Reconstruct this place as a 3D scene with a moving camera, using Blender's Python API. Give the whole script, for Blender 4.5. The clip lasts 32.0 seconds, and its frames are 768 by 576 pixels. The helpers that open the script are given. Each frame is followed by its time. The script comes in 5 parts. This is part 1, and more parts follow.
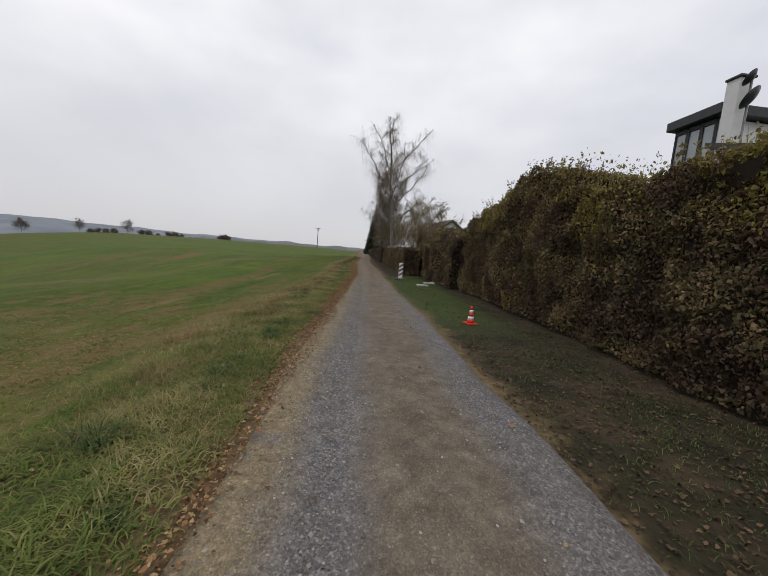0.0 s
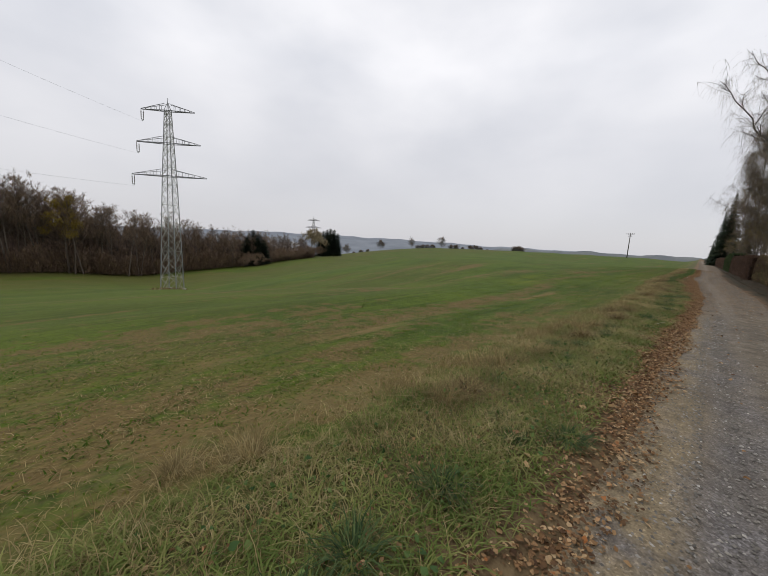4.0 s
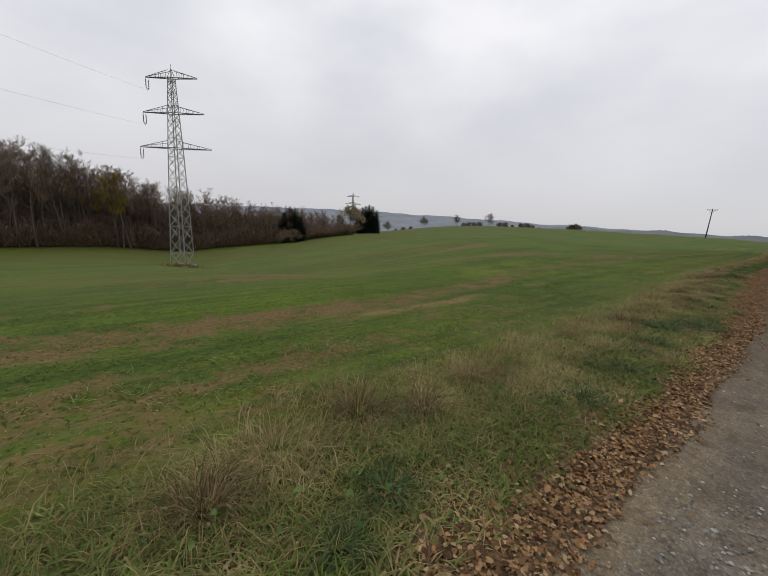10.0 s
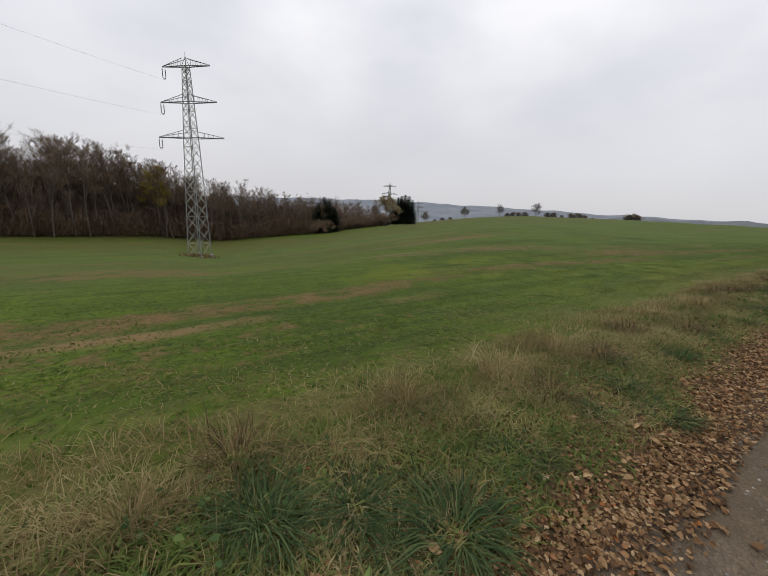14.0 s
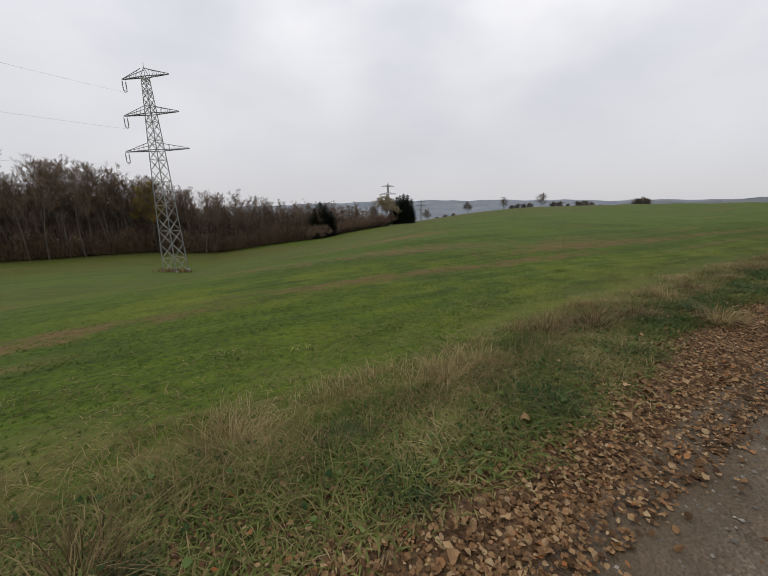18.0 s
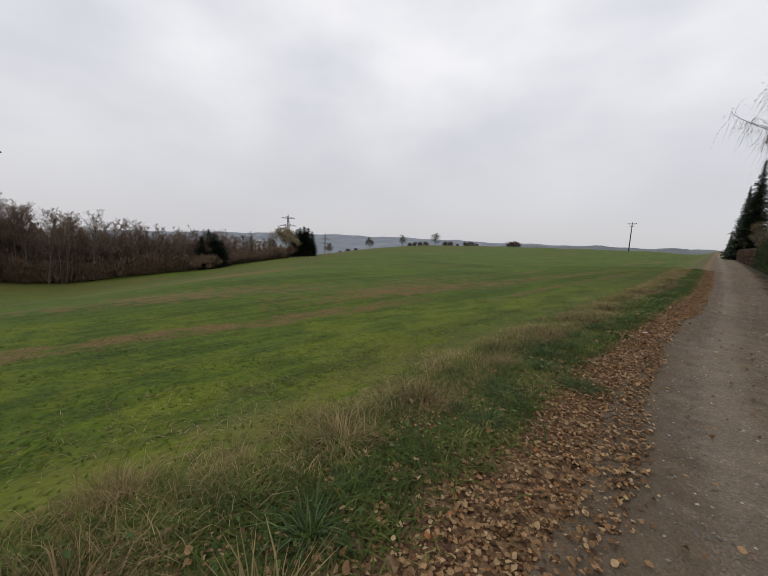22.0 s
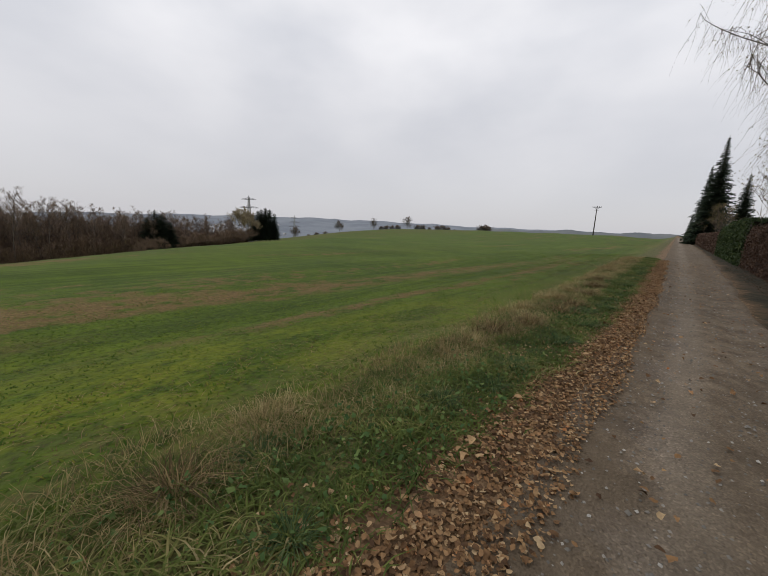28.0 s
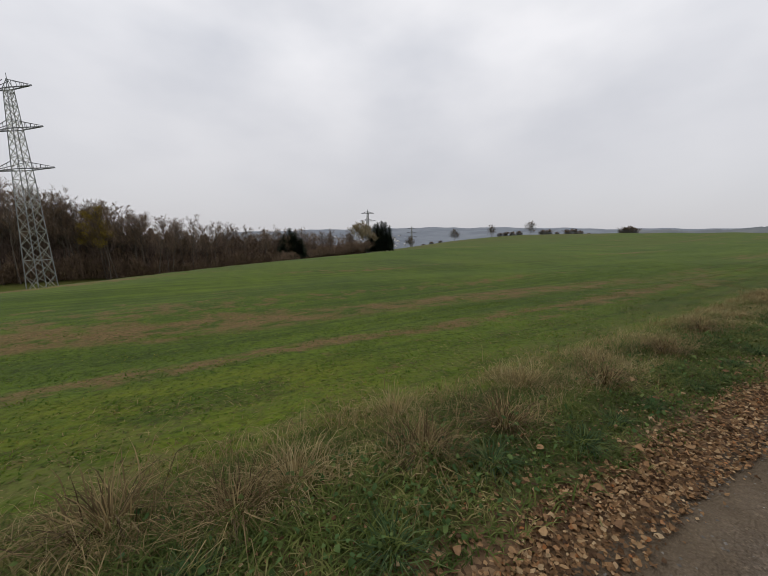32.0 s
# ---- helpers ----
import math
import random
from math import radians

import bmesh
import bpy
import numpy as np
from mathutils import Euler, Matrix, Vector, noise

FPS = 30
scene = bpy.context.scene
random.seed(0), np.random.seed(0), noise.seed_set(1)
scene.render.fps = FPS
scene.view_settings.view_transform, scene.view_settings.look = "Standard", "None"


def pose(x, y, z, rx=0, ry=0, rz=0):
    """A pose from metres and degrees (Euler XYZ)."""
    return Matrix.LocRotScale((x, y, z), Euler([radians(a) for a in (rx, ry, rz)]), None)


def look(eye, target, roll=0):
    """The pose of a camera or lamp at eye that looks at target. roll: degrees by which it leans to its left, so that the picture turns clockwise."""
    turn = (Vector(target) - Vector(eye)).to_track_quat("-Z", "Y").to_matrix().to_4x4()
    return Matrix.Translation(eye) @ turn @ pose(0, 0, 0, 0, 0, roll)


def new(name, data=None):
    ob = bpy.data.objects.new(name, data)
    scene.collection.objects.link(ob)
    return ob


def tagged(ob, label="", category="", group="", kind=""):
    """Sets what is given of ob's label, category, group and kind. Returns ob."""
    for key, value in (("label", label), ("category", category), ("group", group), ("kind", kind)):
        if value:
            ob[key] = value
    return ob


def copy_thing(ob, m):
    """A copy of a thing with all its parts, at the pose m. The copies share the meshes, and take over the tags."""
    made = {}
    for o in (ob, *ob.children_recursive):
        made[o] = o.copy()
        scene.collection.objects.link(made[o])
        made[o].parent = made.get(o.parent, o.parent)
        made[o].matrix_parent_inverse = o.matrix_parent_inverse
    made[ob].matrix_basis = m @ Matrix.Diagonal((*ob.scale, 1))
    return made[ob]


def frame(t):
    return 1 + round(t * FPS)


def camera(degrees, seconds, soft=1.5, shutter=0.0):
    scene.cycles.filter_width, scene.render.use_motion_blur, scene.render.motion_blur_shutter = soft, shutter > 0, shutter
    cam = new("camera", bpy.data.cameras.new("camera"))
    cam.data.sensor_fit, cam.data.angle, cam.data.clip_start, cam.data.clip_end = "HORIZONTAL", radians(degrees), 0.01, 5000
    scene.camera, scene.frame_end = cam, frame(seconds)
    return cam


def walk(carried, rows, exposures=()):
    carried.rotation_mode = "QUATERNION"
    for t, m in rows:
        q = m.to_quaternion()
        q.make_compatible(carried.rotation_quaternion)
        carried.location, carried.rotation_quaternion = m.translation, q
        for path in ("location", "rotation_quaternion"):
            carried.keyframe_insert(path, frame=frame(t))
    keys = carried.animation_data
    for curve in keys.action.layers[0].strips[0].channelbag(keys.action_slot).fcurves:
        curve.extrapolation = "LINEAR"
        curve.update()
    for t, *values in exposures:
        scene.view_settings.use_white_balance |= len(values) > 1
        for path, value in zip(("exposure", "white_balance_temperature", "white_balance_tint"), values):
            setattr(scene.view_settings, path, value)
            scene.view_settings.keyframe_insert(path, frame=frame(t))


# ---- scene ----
cam = camera(96.48, 32.0, soft=0.9)


def aim(x, y, z, yaw, pitch, roll):
    """A pose from the eye, the turn to the left of +y, the tilt up and the roll, in degrees."""
    a, b = radians(yaw), radians(pitch)
    way = Vector((-math.sin(a) * math.cos(b), math.cos(a) * math.cos(b), math.sin(b)))
    return look((x, y, z), Vector((x, y, z)) + way, roll)


# seconds, eye x y z, yaw, pitch, roll
ROWS = [
    (0.0, 0.11, 0.17, 1.83, -4.23, -6.15, 5.15),
    (0.5, 0.06, 0.82, 1.80, 12.40, -6.60, 3.46),
    (1.0, 0.07, 1.43, 1.76, 25.55, -9.99, 0.37),
    (1.5, -0.08, 1.98, 1.72, 34.74, -10.79, 2.81),
    (2.0, -0.32, 2.64, 1.70, 40.99, -11.47, 3.71),
    (2.5, -0.34, 3.31, 1.71, 44.31, -9.87, 2.83),
    (3.0, -0.36, 4.20, 1.73, 43.71, -10.80, 2.64),
    (3.5, -0.39, 5.02, 1.73, 42.14, -10.52, 2.50),
    (4.0, -0.40, 5.92, 1.73, 42.21, -7.91, 3.32),
    (4.5, -0.29, 6.94, 1.73, 41.93, -7.00, 2.96),
    (6.5, -0.12, 10.60, 1.73, 43.84, -5.78, 1.92),
    (7.0, 0.02, 11.39, 1.76, 46.83, -6.29, 3.13),
    (7.5, 0.03, 12.21, 1.77, 46.68, -7.28, 1.42),
    (8.0, 0.05, 13.00, 1.78, 47.08, -9.89, 4.14),
    (8.5, 0.11, 13.80, 1.77, 48.40, -10.47, 4.09),
    (9.0, 0.18, 14.75, 1.78, 50.42, -11.20, 6.43),
    (9.5, 0.20, 15.69, 1.79, 51.62, -11.80, 1.69),
    (10.0, 0.16, 16.57, 1.78, 50.14, -12.06, 3.47),
    (10.5, 0.16, 17.50, 1.77, 49.10, -11.80, 2.04),
    (11.0, 0.19, 18.35, 1.76, 50.65, -11.60, 4.06),
    (11.5, 0.17, 19.56, 1.76, 52.42, -12.82, 2.11),
    (12.0, 0.19, 20.55, 1.75, 54.13, -11.90, 4.25),
    (12.5, 0.23, 21.40, 1.74, 55.13, -12.17, 1.34),
    (13.0, 0.28, 22.15, 1.74, 55.34, -12.15, 3.97),
    (13.5, 0.28, 23.16, 1.73, 56.19, -12.95, 3.50),
    (14.0, 0.27, 24.22, 1.70, 57.32, -13.93, 3.12),
    (14.5, 0.31, 24.98, 1.68, 57.95, -14.87, 1.21),
    (16.5, 0.36, 28.83, 1.68, 58.98, -13.46, 2.48),
    (17.0, 0.31, 29.92, 1.67, 58.91, -13.43, 3.64),
    (17.5, 0.27, 30.98, 1.67, 59.73, -14.38, 0.50),
    (18.0, 0.27, 31.60, 1.67, 59.36, -13.85, -0.77),
    (18.5, 0.23, 32.41, 1.67, 58.32, -13.54, -1.70),
    (19.0, 0.23, 33.20, 1.66, 57.88, -11.77, -0.97),
    (19.5, 0.23, 33.86, 1.65, 60.41, -12.39, 0.48),
    (20.0, 0.19, 34.49, 1.66, 61.24, -13.05, 2.48),
    (20.5, 0.10, 35.22, 1.68, 57.10, -11.30, 3.08),
    (21.0, 0.08, 36.00, 1.69, 50.87, -9.81, 2.07),
    (21.5, 0.02, 36.59, 1.69, 46.19, -8.88, 2.68),
    (22.0, -0.17, 37.31, 1.68, 43.72, -8.18, 2.11),
    (22.5, -0.23, 38.13, 1.67, 42.41, -7.61, 2.50),
    (23.0, -0.29, 39.09, 1.65, 40.83, -7.58, 2.43),
    (23.5, -0.34, 40.07, 1.64, 39.16, -8.34, 3.99),
    (24.0, -0.36, 41.03, 1.62, 38.45, -10.78, 1.09),
    (24.5, -0.31, 41.77, 1.61, 38.68, -10.50, 2.65),
    (25.0, -0.28, 42.50, 1.60, 38.43, -11.27, 0.98),
    (25.5, -0.27, 43.34, 1.61, 38.65, -10.95, 1.32),
    (26.0, -0.25, 44.17, 1.61, 37.95, -10.33, 0.49),
    (26.5, -0.15, 44.89, 1.62, 37.83, -9.97, 2.79),
    (28.5, 0.04, 48.45, 1.64, 41.96, -11.16, 1.30),
    (29.0, 0.09, 49.03, 1.66, 45.92, -11.22, 0.24),
    (29.5, 0.19, 49.76, 1.70, 50.30, -11.35, -0.01),
    (30.0, 0.33, 50.43, 1.73, 56.66, -11.30, -1.58),
    (30.5, 0.41, 51.25, 1.73, 58.36, -9.85, -1.27),
    (31.0, 0.44, 52.02, 1.71, 57.11, -10.32, -0.97),
    (31.5, 0.41, 52.89, 1.77, 55.94, -10.64, -0.48),
    (32.0, 0.47, 53.56, 1.80, 59.86, -9.60, -0.29),
]

walk(cam, [(row[0], aim(*row[1:])) for row in ROWS], exposures=((0, -0.08), (4, -0.06), (8, -0.16), (11, -0.08), (14, -0.04), (19, -0.12), (26, -0.15), (32, -0.18)))

# ---- world and light: a closed grey sky ----
world = bpy.data.worlds.new("overcast_sky")
scene.world = world
world.use_nodes = True
wt = world.node_tree
wt.nodes.clear()


def wnode(kind, **values):
    n = wt.nodes.new(kind)
    for key, value in values.items():
        n.inputs[key].default_value = value
    return n


w_out = wnode("ShaderNodeOutputWorld")
w_bg = wnode("ShaderNodeBackground", Strength=1.13)
w_sky = wnode("ShaderNodeTexSky")
w_sky.sky_type, w_sky.sun_disc = "NISHITA", False
w_sky.sun_elevation, w_sky.sun_rotation = radians(28), radians(200)
w_dim = wnode("ShaderNodeMix")
w_dim.data_type, w_dim.blend_type = "RGBA", "MULTIPLY"
w_dim.inputs[0].default_value = 1.0
w_dim.inputs[7].default_value = (0.1, 0.1, 0.1, 1)
w_tc = wnode("ShaderNodeTexCoord")
w_map = wnode("ShaderNodeMapping")
w_map.inputs["Scale"].default_value = (1.0, 1.0, 2.0)
w_no = wnode("ShaderNodeTexNoise", Scale=2.6, Detail=4.5, Roughness=0.45)
w_no.inputs["Distortion"].default_value = 0.0
w_ramp = wnode("ShaderNodeValToRGB")
w_ramp.color_ramp.elements[0].position, w_ramp.color_ramp.elements[0].color = 0.30, (0.67, 0.685, 0.74, 1)
w_ramp.color_ramp.elements[1].position, w_ramp.color_ramp.elements[1].color = 0.68, (0.93, 0.925, 0.955, 1)
w_sep = wnode("ShaderNodeSeparateXYZ")
w_hor = wnode("ShaderNodeMapRange")
w_hor.inputs[1].default_value, w_hor.inputs[2].default_value = 0.0, 0.42
w_hmix = wnode("ShaderNodeMix")
w_hmix.data_type = "RGBA"
w_hmix.inputs[6].default_value = (0.60, 0.595, 0.625, 1)
w_mix = wnode("ShaderNodeMix")
w_mix.data_type = "RGBA"
w_mix.inputs[0].default_value = 0.94
wl = wt.links.new
wl(w_tc.outputs["Generated"], w_map.inputs[0])
wl(w_map.outputs[0], w_no.inputs["Vector"])
wl(w_no.outputs[0], w_ramp.inputs[0])
wl(w_tc.outputs["Generated"], w_sep.inputs[0])
wl(w_sep.outputs[2], w_hor.inputs[0])
wl(w_hor.outputs[0], w_hmix.inputs[0])
wl(w_ramp.outputs[0], w_hmix.inputs[7])
wl(w_sky.outputs[0], w_dim.inputs[6])
wl(w_dim.outputs[2], w_mix.inputs[6])
wl(w_hmix.outputs[2], w_mix.inputs[7])
wl(w_mix.outputs[2], w_bg.inputs[0])
wl(w_bg.outputs[0], w_out.inputs[0])

sun = new("sun", bpy.data.lights.new("sun", "SUN"))
sun.data.energy, sun.data.angle, sun.data.color = 0.6, radians(30), (1.0, 0.97, 0.93)
sun.matrix_world = look((0, 0, 60), (20, 30, 0))

# ---- materials ----


class Nodes:
    """A short way to write a node material."""

    def __init__(self, name, rough=0.9):
        self.mat = bpy.data.materials.new(name)
        self.mat.use_nodes = True
        self.t = self.mat.node_tree
        self.b = self.t.nodes["Principled BSDF"]
        self.b.inputs["Roughness"].default_value = rough
        self.b.inputs["Specular IOR Level"].default_value = 0.25
        self.geo = self.t.nodes.new("ShaderNodeNewGeometry")
        self.obj = self.t.nodes.new("ShaderNodeObjectInfo")
        self.xyz = self.t.nodes.new("ShaderNodeSeparateXYZ")
        self.link(self.geo.outputs["Position"], self.xyz.inputs[0])

    def across(self):
        """Metres across the verge, told along its winding edges."""
        n = self.t.nodes.new("ShaderNodeAttribute")
        n.attribute_name = "straight_x"
        return n.outputs["Fac"]

    def link(self, a, b):
        self.t.links.new(a, b)

    def put(self, socket, v):
        if isinstance(v, bpy.types.NodeSocket):
            self.link(v, socket)
        elif isinstance(v, tuple) and len(v) == 3 and socket.type == "RGBA":
            socket.default_value = (*v, 1)
        else:
            socket.default_value = v

    def noise(self, scale, detail=3.0, stretch=None, vector=None, rough=0.55):
        n = self.t.nodes.new("ShaderNodeTexNoise")
        n.inputs["Scale"].default_value, n.inputs["Detail"].default_value = scale, detail
        n.inputs["Roughness"].default_value = rough
        v = vector or self.geo.outputs["Position"]
        if stretch:
            m = self.t.nodes.new("ShaderNodeMapping")
            m.inputs["Scale"].default_value = stretch
            self.link(v, m.inputs[0])
            v = m.outputs[0]
        self.link(v, n.inputs["Vector"])
        return n.outputs[0]

    def voronoi(self, scale, feature="F1", out=0):
        n = self.t.nodes.new("ShaderNodeTexVoronoi")
        n.inputs["Scale"].default_value = scale
        n.feature = feature
        self.link(self.geo.outputs["Position"], n.inputs["Vector"])
        return n.outputs[out]

    def math(self, op, a, b=0.0):
        n = self.t.nodes.new("ShaderNodeMath")
        n.operation = op
        self.put(n.inputs[0], a)
        self.put(n.inputs[1], b)
        return n.outputs[0]

    def step(self, v, lo, hi):
        """0 at lo and 1 at hi, softly."""
        n = self.t.nodes.new("ShaderNodeMapRange")
        n.interpolation_type = "SMOOTHSTEP"
        self.put(n.inputs[0], v)
        n.inputs[1].default_value, n.inputs[2].default_value = lo, hi
        return n.outputs[0]

    def mix(self, f, a, b, blend="MIX"):
        n = self.t.nodes.new("ShaderNodeMix")
        n.data_type, n.blend_type = "RGBA", blend
        self.put(n.inputs[0], f)
        self.put(n.inputs[6], a)
        self.put(n.inputs[7], b)
        return n.outputs[2]

    def ramp(self, v, *stops):
        n = self.t.nodes.new("ShaderNodeValToRGB")
        e = n.color_ramp.elements
        while len(e) < len(stops):
            e.new(0.5)
        for k, (p, c) in zip(e, stops):
            k.position, k.color = p, (*c, 1)
        self.put(n.inputs[0], v)
        return n.outputs[0]

    def done(self, colour, bump=None, strength=0.4, distance=0.02, metal=0.0):
        self.put(self.b.inputs["Base Color"], colour)
        self.b.inputs["Metallic"].default_value = metal
        if bump is not None:
            n = self.t.nodes.new("ShaderNodeBump")
            n.inputs["Strength"].default_value, n.inputs["Distance"].default_value = strength, distance
            self.put(n.inputs["Height"], bump)
            self.link(n.outputs[0], self.b.inputs["Normal"])
        return self.mat


def island(name, stops, rough=0.85, grain=9.0, zone=0.0, through_light=0.0):
    """Colours picked per piece, with a little grain; zone: how far they gather in patches."""
    n = Nodes(name, rough)
    pick = n.geo.outputs["Random Per Island"]
    if zone:
        patch = n.step(n.noise(0.9, 4), 0.36, 0.64)
        pick = n.math("ADD", n.math("MULTIPLY", pick, 1 - zone), n.math("MULTIPLY", patch, zone))
    c = n.ramp(pick, *stops)
    g = n.noise(grain, 2)
    c = n.mix(0.5, c, n.ramp(g, (0.3, (0.30, 0.30, 0.27)), (0.7, (0.90, 0.86, 0.73))), "MULTIPLY")
    m = n.done(c)
    if through_light:
        t, x, o = n.t.nodes.new("ShaderNodeBsdfTranslucent"), n.t.nodes.new("ShaderNodeMixShader"), n.t.nodes["Material Output"]
        n.link(c, t.inputs[0])
        x.inputs[0].default_value = through_light
        n.link(n.b.outputs[0], x.inputs[1])
        n.link(t.outputs[0], x.inputs[2])
        n.link(x.outputs[0], o.inputs[0])
    return m


def mat_ground():
    n = Nodes("field_ground", 0.95)
    x, y = n.across(), n.xyz.outputs[1]
    wave = n.math("MULTIPLY", n.math("SUBTRACT", n.noise(0.35, 4), 0.5), 1.3)
    fine = n.math("MULTIPLY", n.math("SUBTRACT", n.noise(3.0, 3), 0.5), 0.7)
    xd = n.math("ADD", n.math("ADD", x, wave), fine)
    # crop and the bare straw-coloured streaks that run with the track
    crop = n.ramp(n.noise(0.12, 4), (0.35, (0.047, 0.080, 0.0036)), (0.65, (0.073, 0.110, 0.0050)))
    tone = n.noise(1.3, 5)
    crop = n.mix(0.6, crop, n.ramp(tone, (0.3, (0.72, 0.72, 0.7)), (0.7, (1.25, 1.22, 1.1))), "MULTIPLY")
    drills = n.noise(1.0, 4, (3.2, 0.10, 1), rough=0.6)
    crop = n.mix(n.math("MULTIPLY", n.step(x, -90.0, -12.0), 0.75), crop, n.ramp(drills, (0.35, (0.68, 0.70, 0.7)), (0.5, (1.0, 1.0, 1.0)), (0.65, (1.32, 1.26, 1.1))), "MULTIPLY")
    gaps = n.ramp(n.noise(10.0, 5, rough=0.72), (0.36, (0.38, 0.36, 0.36)), (0.5, (1.0, 1.0, 1.0)), (0.68, (1.25, 1.22, 1.1)))
    crop = n.mix(n.math("MULTIPLY", n.step(x, -22.0, -6.0), 0.8), crop, gaps, "MULTIPLY")
    bare = n.ramp(n.noise(20.0, 6, (1, 0.6, 1), rough=0.75), (0.3, (0.08, 0.05, 0.018)), (0.5, (0.135, 0.088, 0.031)), (0.72, (0.225, 0.155, 0.058)))
    streak = n.noise(1.0, 5, (0.22, 0.035, 0.2), rough=0.62)
    speck = n.noise(1.6, 5, rough=0.7)
    s = n.math("ADD", n.math("MULTIPLY", streak, 0.65), n.math("MULTIPLY", speck, 0.35))
    near = n.step(x, -30.0, -7.0)
    s = n.math("ADD", s, n.math("MULTIPLY", near, 0.02))
    field = n.mix(n.math("MULTIPLY", n.step(s, 0.555, 0.61), 0.85), crop, bare)
    faint = n.step(n.noise(0.03, 4, (1, 0.5, 1)), 0.47, 0.62)
    field = n.mix(n.math("MULTIPLY", faint, 0.28), field, (0.082, 0.073, 0.009))
    olive = n.math("MULTIPLY", n.step(x, -75.0, -165.0), n.step(n.noise(0.02, 4), 0.36, 0.56))
    field = n.mix(n.math("MULTIPLY", olive, 0.6), field, (0.085, 0.075, 0.016))
    yellow = n.step(n.noise(0.9, 7, (1, 0.6, 1), rough=0.72), 0.42, 0.60)
    # yellowing crop beside the middle and the end of the walk
    for cx, cy, rx, ry in ((-5.4, 42.0, 3.2, 11.0), (-9.5, 35.0, 2.6, 7.0), (-4.6, 51.5, 1.6, 5.5)):
        dx = n.math("DIVIDE", n.math("SUBTRACT", xd, cx), rx)
        dy = n.math("DIVIDE", n.math("SUBTRACT", y, cy), ry)
        spot = n.step(n.math("ADD", n.math("MULTIPLY", dx, dx), n.math("MULTIPLY", dy, dy)), 1.0, 0.25)
        field = n.mix(n.math("MULTIPLY", n.math("MULTIPLY", yellow, spot), 0.45), field, n.mix(0.5, (0.165, 0.18, 0.009), gaps, "MULTIPLY"))
    for x0, y0, tilt, half, y1, y2 in ((-7.6, 22.0, -0.05, 0.75, 10.0, 32.0), (-8.6, 40.0, 0.06, 0.6, 33.0, 47.0), (-9.0, 58.0, 0.10, 1.1, 46.0, 72.0), (-6.3, 56.0, 0.04, 0.45, 50.0, 70.0)):
        line = n.math("ABSOLUTE", n.math("SUBTRACT", xd, n.math("ADD", n.math("MULTIPLY", n.math("SUBTRACT", y, y0), tilt), x0)))
        line = n.math("MULTIPLY", n.step(line, half, half * 0.3), n.math("MULTIPLY", n.step(y, y1 - 3, y1 + 3), n.step(y, y2 + 3, y2 - 3)))
        field = n.mix(n.math("MULTIPLY", line, n.step(n.noise(2.2, 6, (1, 0.5, 1), rough=0.7), 0.38, 0.56)), field, bare)
    sparse = n.math("MULTIPLY", n.step(n.math("ABSOLUTE", n.math("SUBTRACT", y, 3.0)), 9.0, 4.0), n.step(n.math("ABSOLUTE", n.math("ADD", xd, 6.6)), 4.4, 2.2))
    field = n.mix(n.math("MULTIPLY", n.math("MULTIPLY", sparse, 0.5), n.step(n.noise(1.7, 6, (1, 0.6, 1), rough=0.7), 0.40, 0.54)), field, bare)
    # verge: grass, dry edge, leaf litter
    grass = n.ramp(n.noise(22.0, 6, rough=0.75), (0.34, (0.03, 0.032, 0.012)), (0.5, (0.085, 0.085, 0.026)), (0.68, (0.18, 0.15, 0.06)))
    dry = n.ramp(n.noise(18.0, 6, (1, 0.6, 1), rough=0.75), (0.3, (0.11, 0.095, 0.032)), (0.7, (0.23, 0.18, 0.072)))
    thatch = n.math("MULTIPLY", n.step(xd, -4.7, -2.7), n.step(n.noise(2.6, 6, (1, 0.45, 1), rough=0.7), 0.38, 0.60))
    c = n.mix(n.math("MULTIPLY", thatch, 0.6), field, dry)
    drill = n.math("ABSOLUTE", n.math("SUBTRACT", n.math("ADD", x, n.math("MULTIPLY", wave, 0.5)), -6.4))
    drill = n.math("MULTIPLY", n.step(drill, 0.5, 0.1), n.math("MULTIPLY", n.step(y, 33.0, 25.0), n.step(n.noise(0.16, 3, (0.2, 1, 1)), 0.44, 0.56)))
    c = n.mix(n.math("MULTIPLY", drill, n.step(n.noise(3.0, 5, (1, 0.3, 1), rough=0.7), 0.36, 0.56)), c, (0.19, 0.125, 0.05))
    c = n.mix(n.step(xd, -2.9, -2.1), c, grass)
    soil = n.ramp(n.voronoi(34.0, out=1), (0.0, (0.055, 0.032, 0.018)), (0.4, (0.13, 0.08, 0.042)), (0.75, (0.22, 0.14, 0.075)), (1.0, (0.34, 0.225, 0.125)))
    early_soil = n.ramp(n.noise(9.0, 5), (0.3, (0.08, 0.053, 0.026)), (0.7, (0.20, 0.145, 0.075)))
    soil = n.mix(n.step(y, 6.0, 16.0), early_soil, soil)
    c = n.mix(n.step(xd, -1.35, -0.95), c, soil)
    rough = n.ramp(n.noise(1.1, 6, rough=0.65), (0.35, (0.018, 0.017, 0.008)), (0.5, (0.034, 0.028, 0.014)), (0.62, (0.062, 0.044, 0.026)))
    turf = n.ramp(n.noise(14.0, 6, rough=0.7), (0.34, (0.025, 0.036, 0.012)), (0.66, (0.07, 0.10, 0.026)))
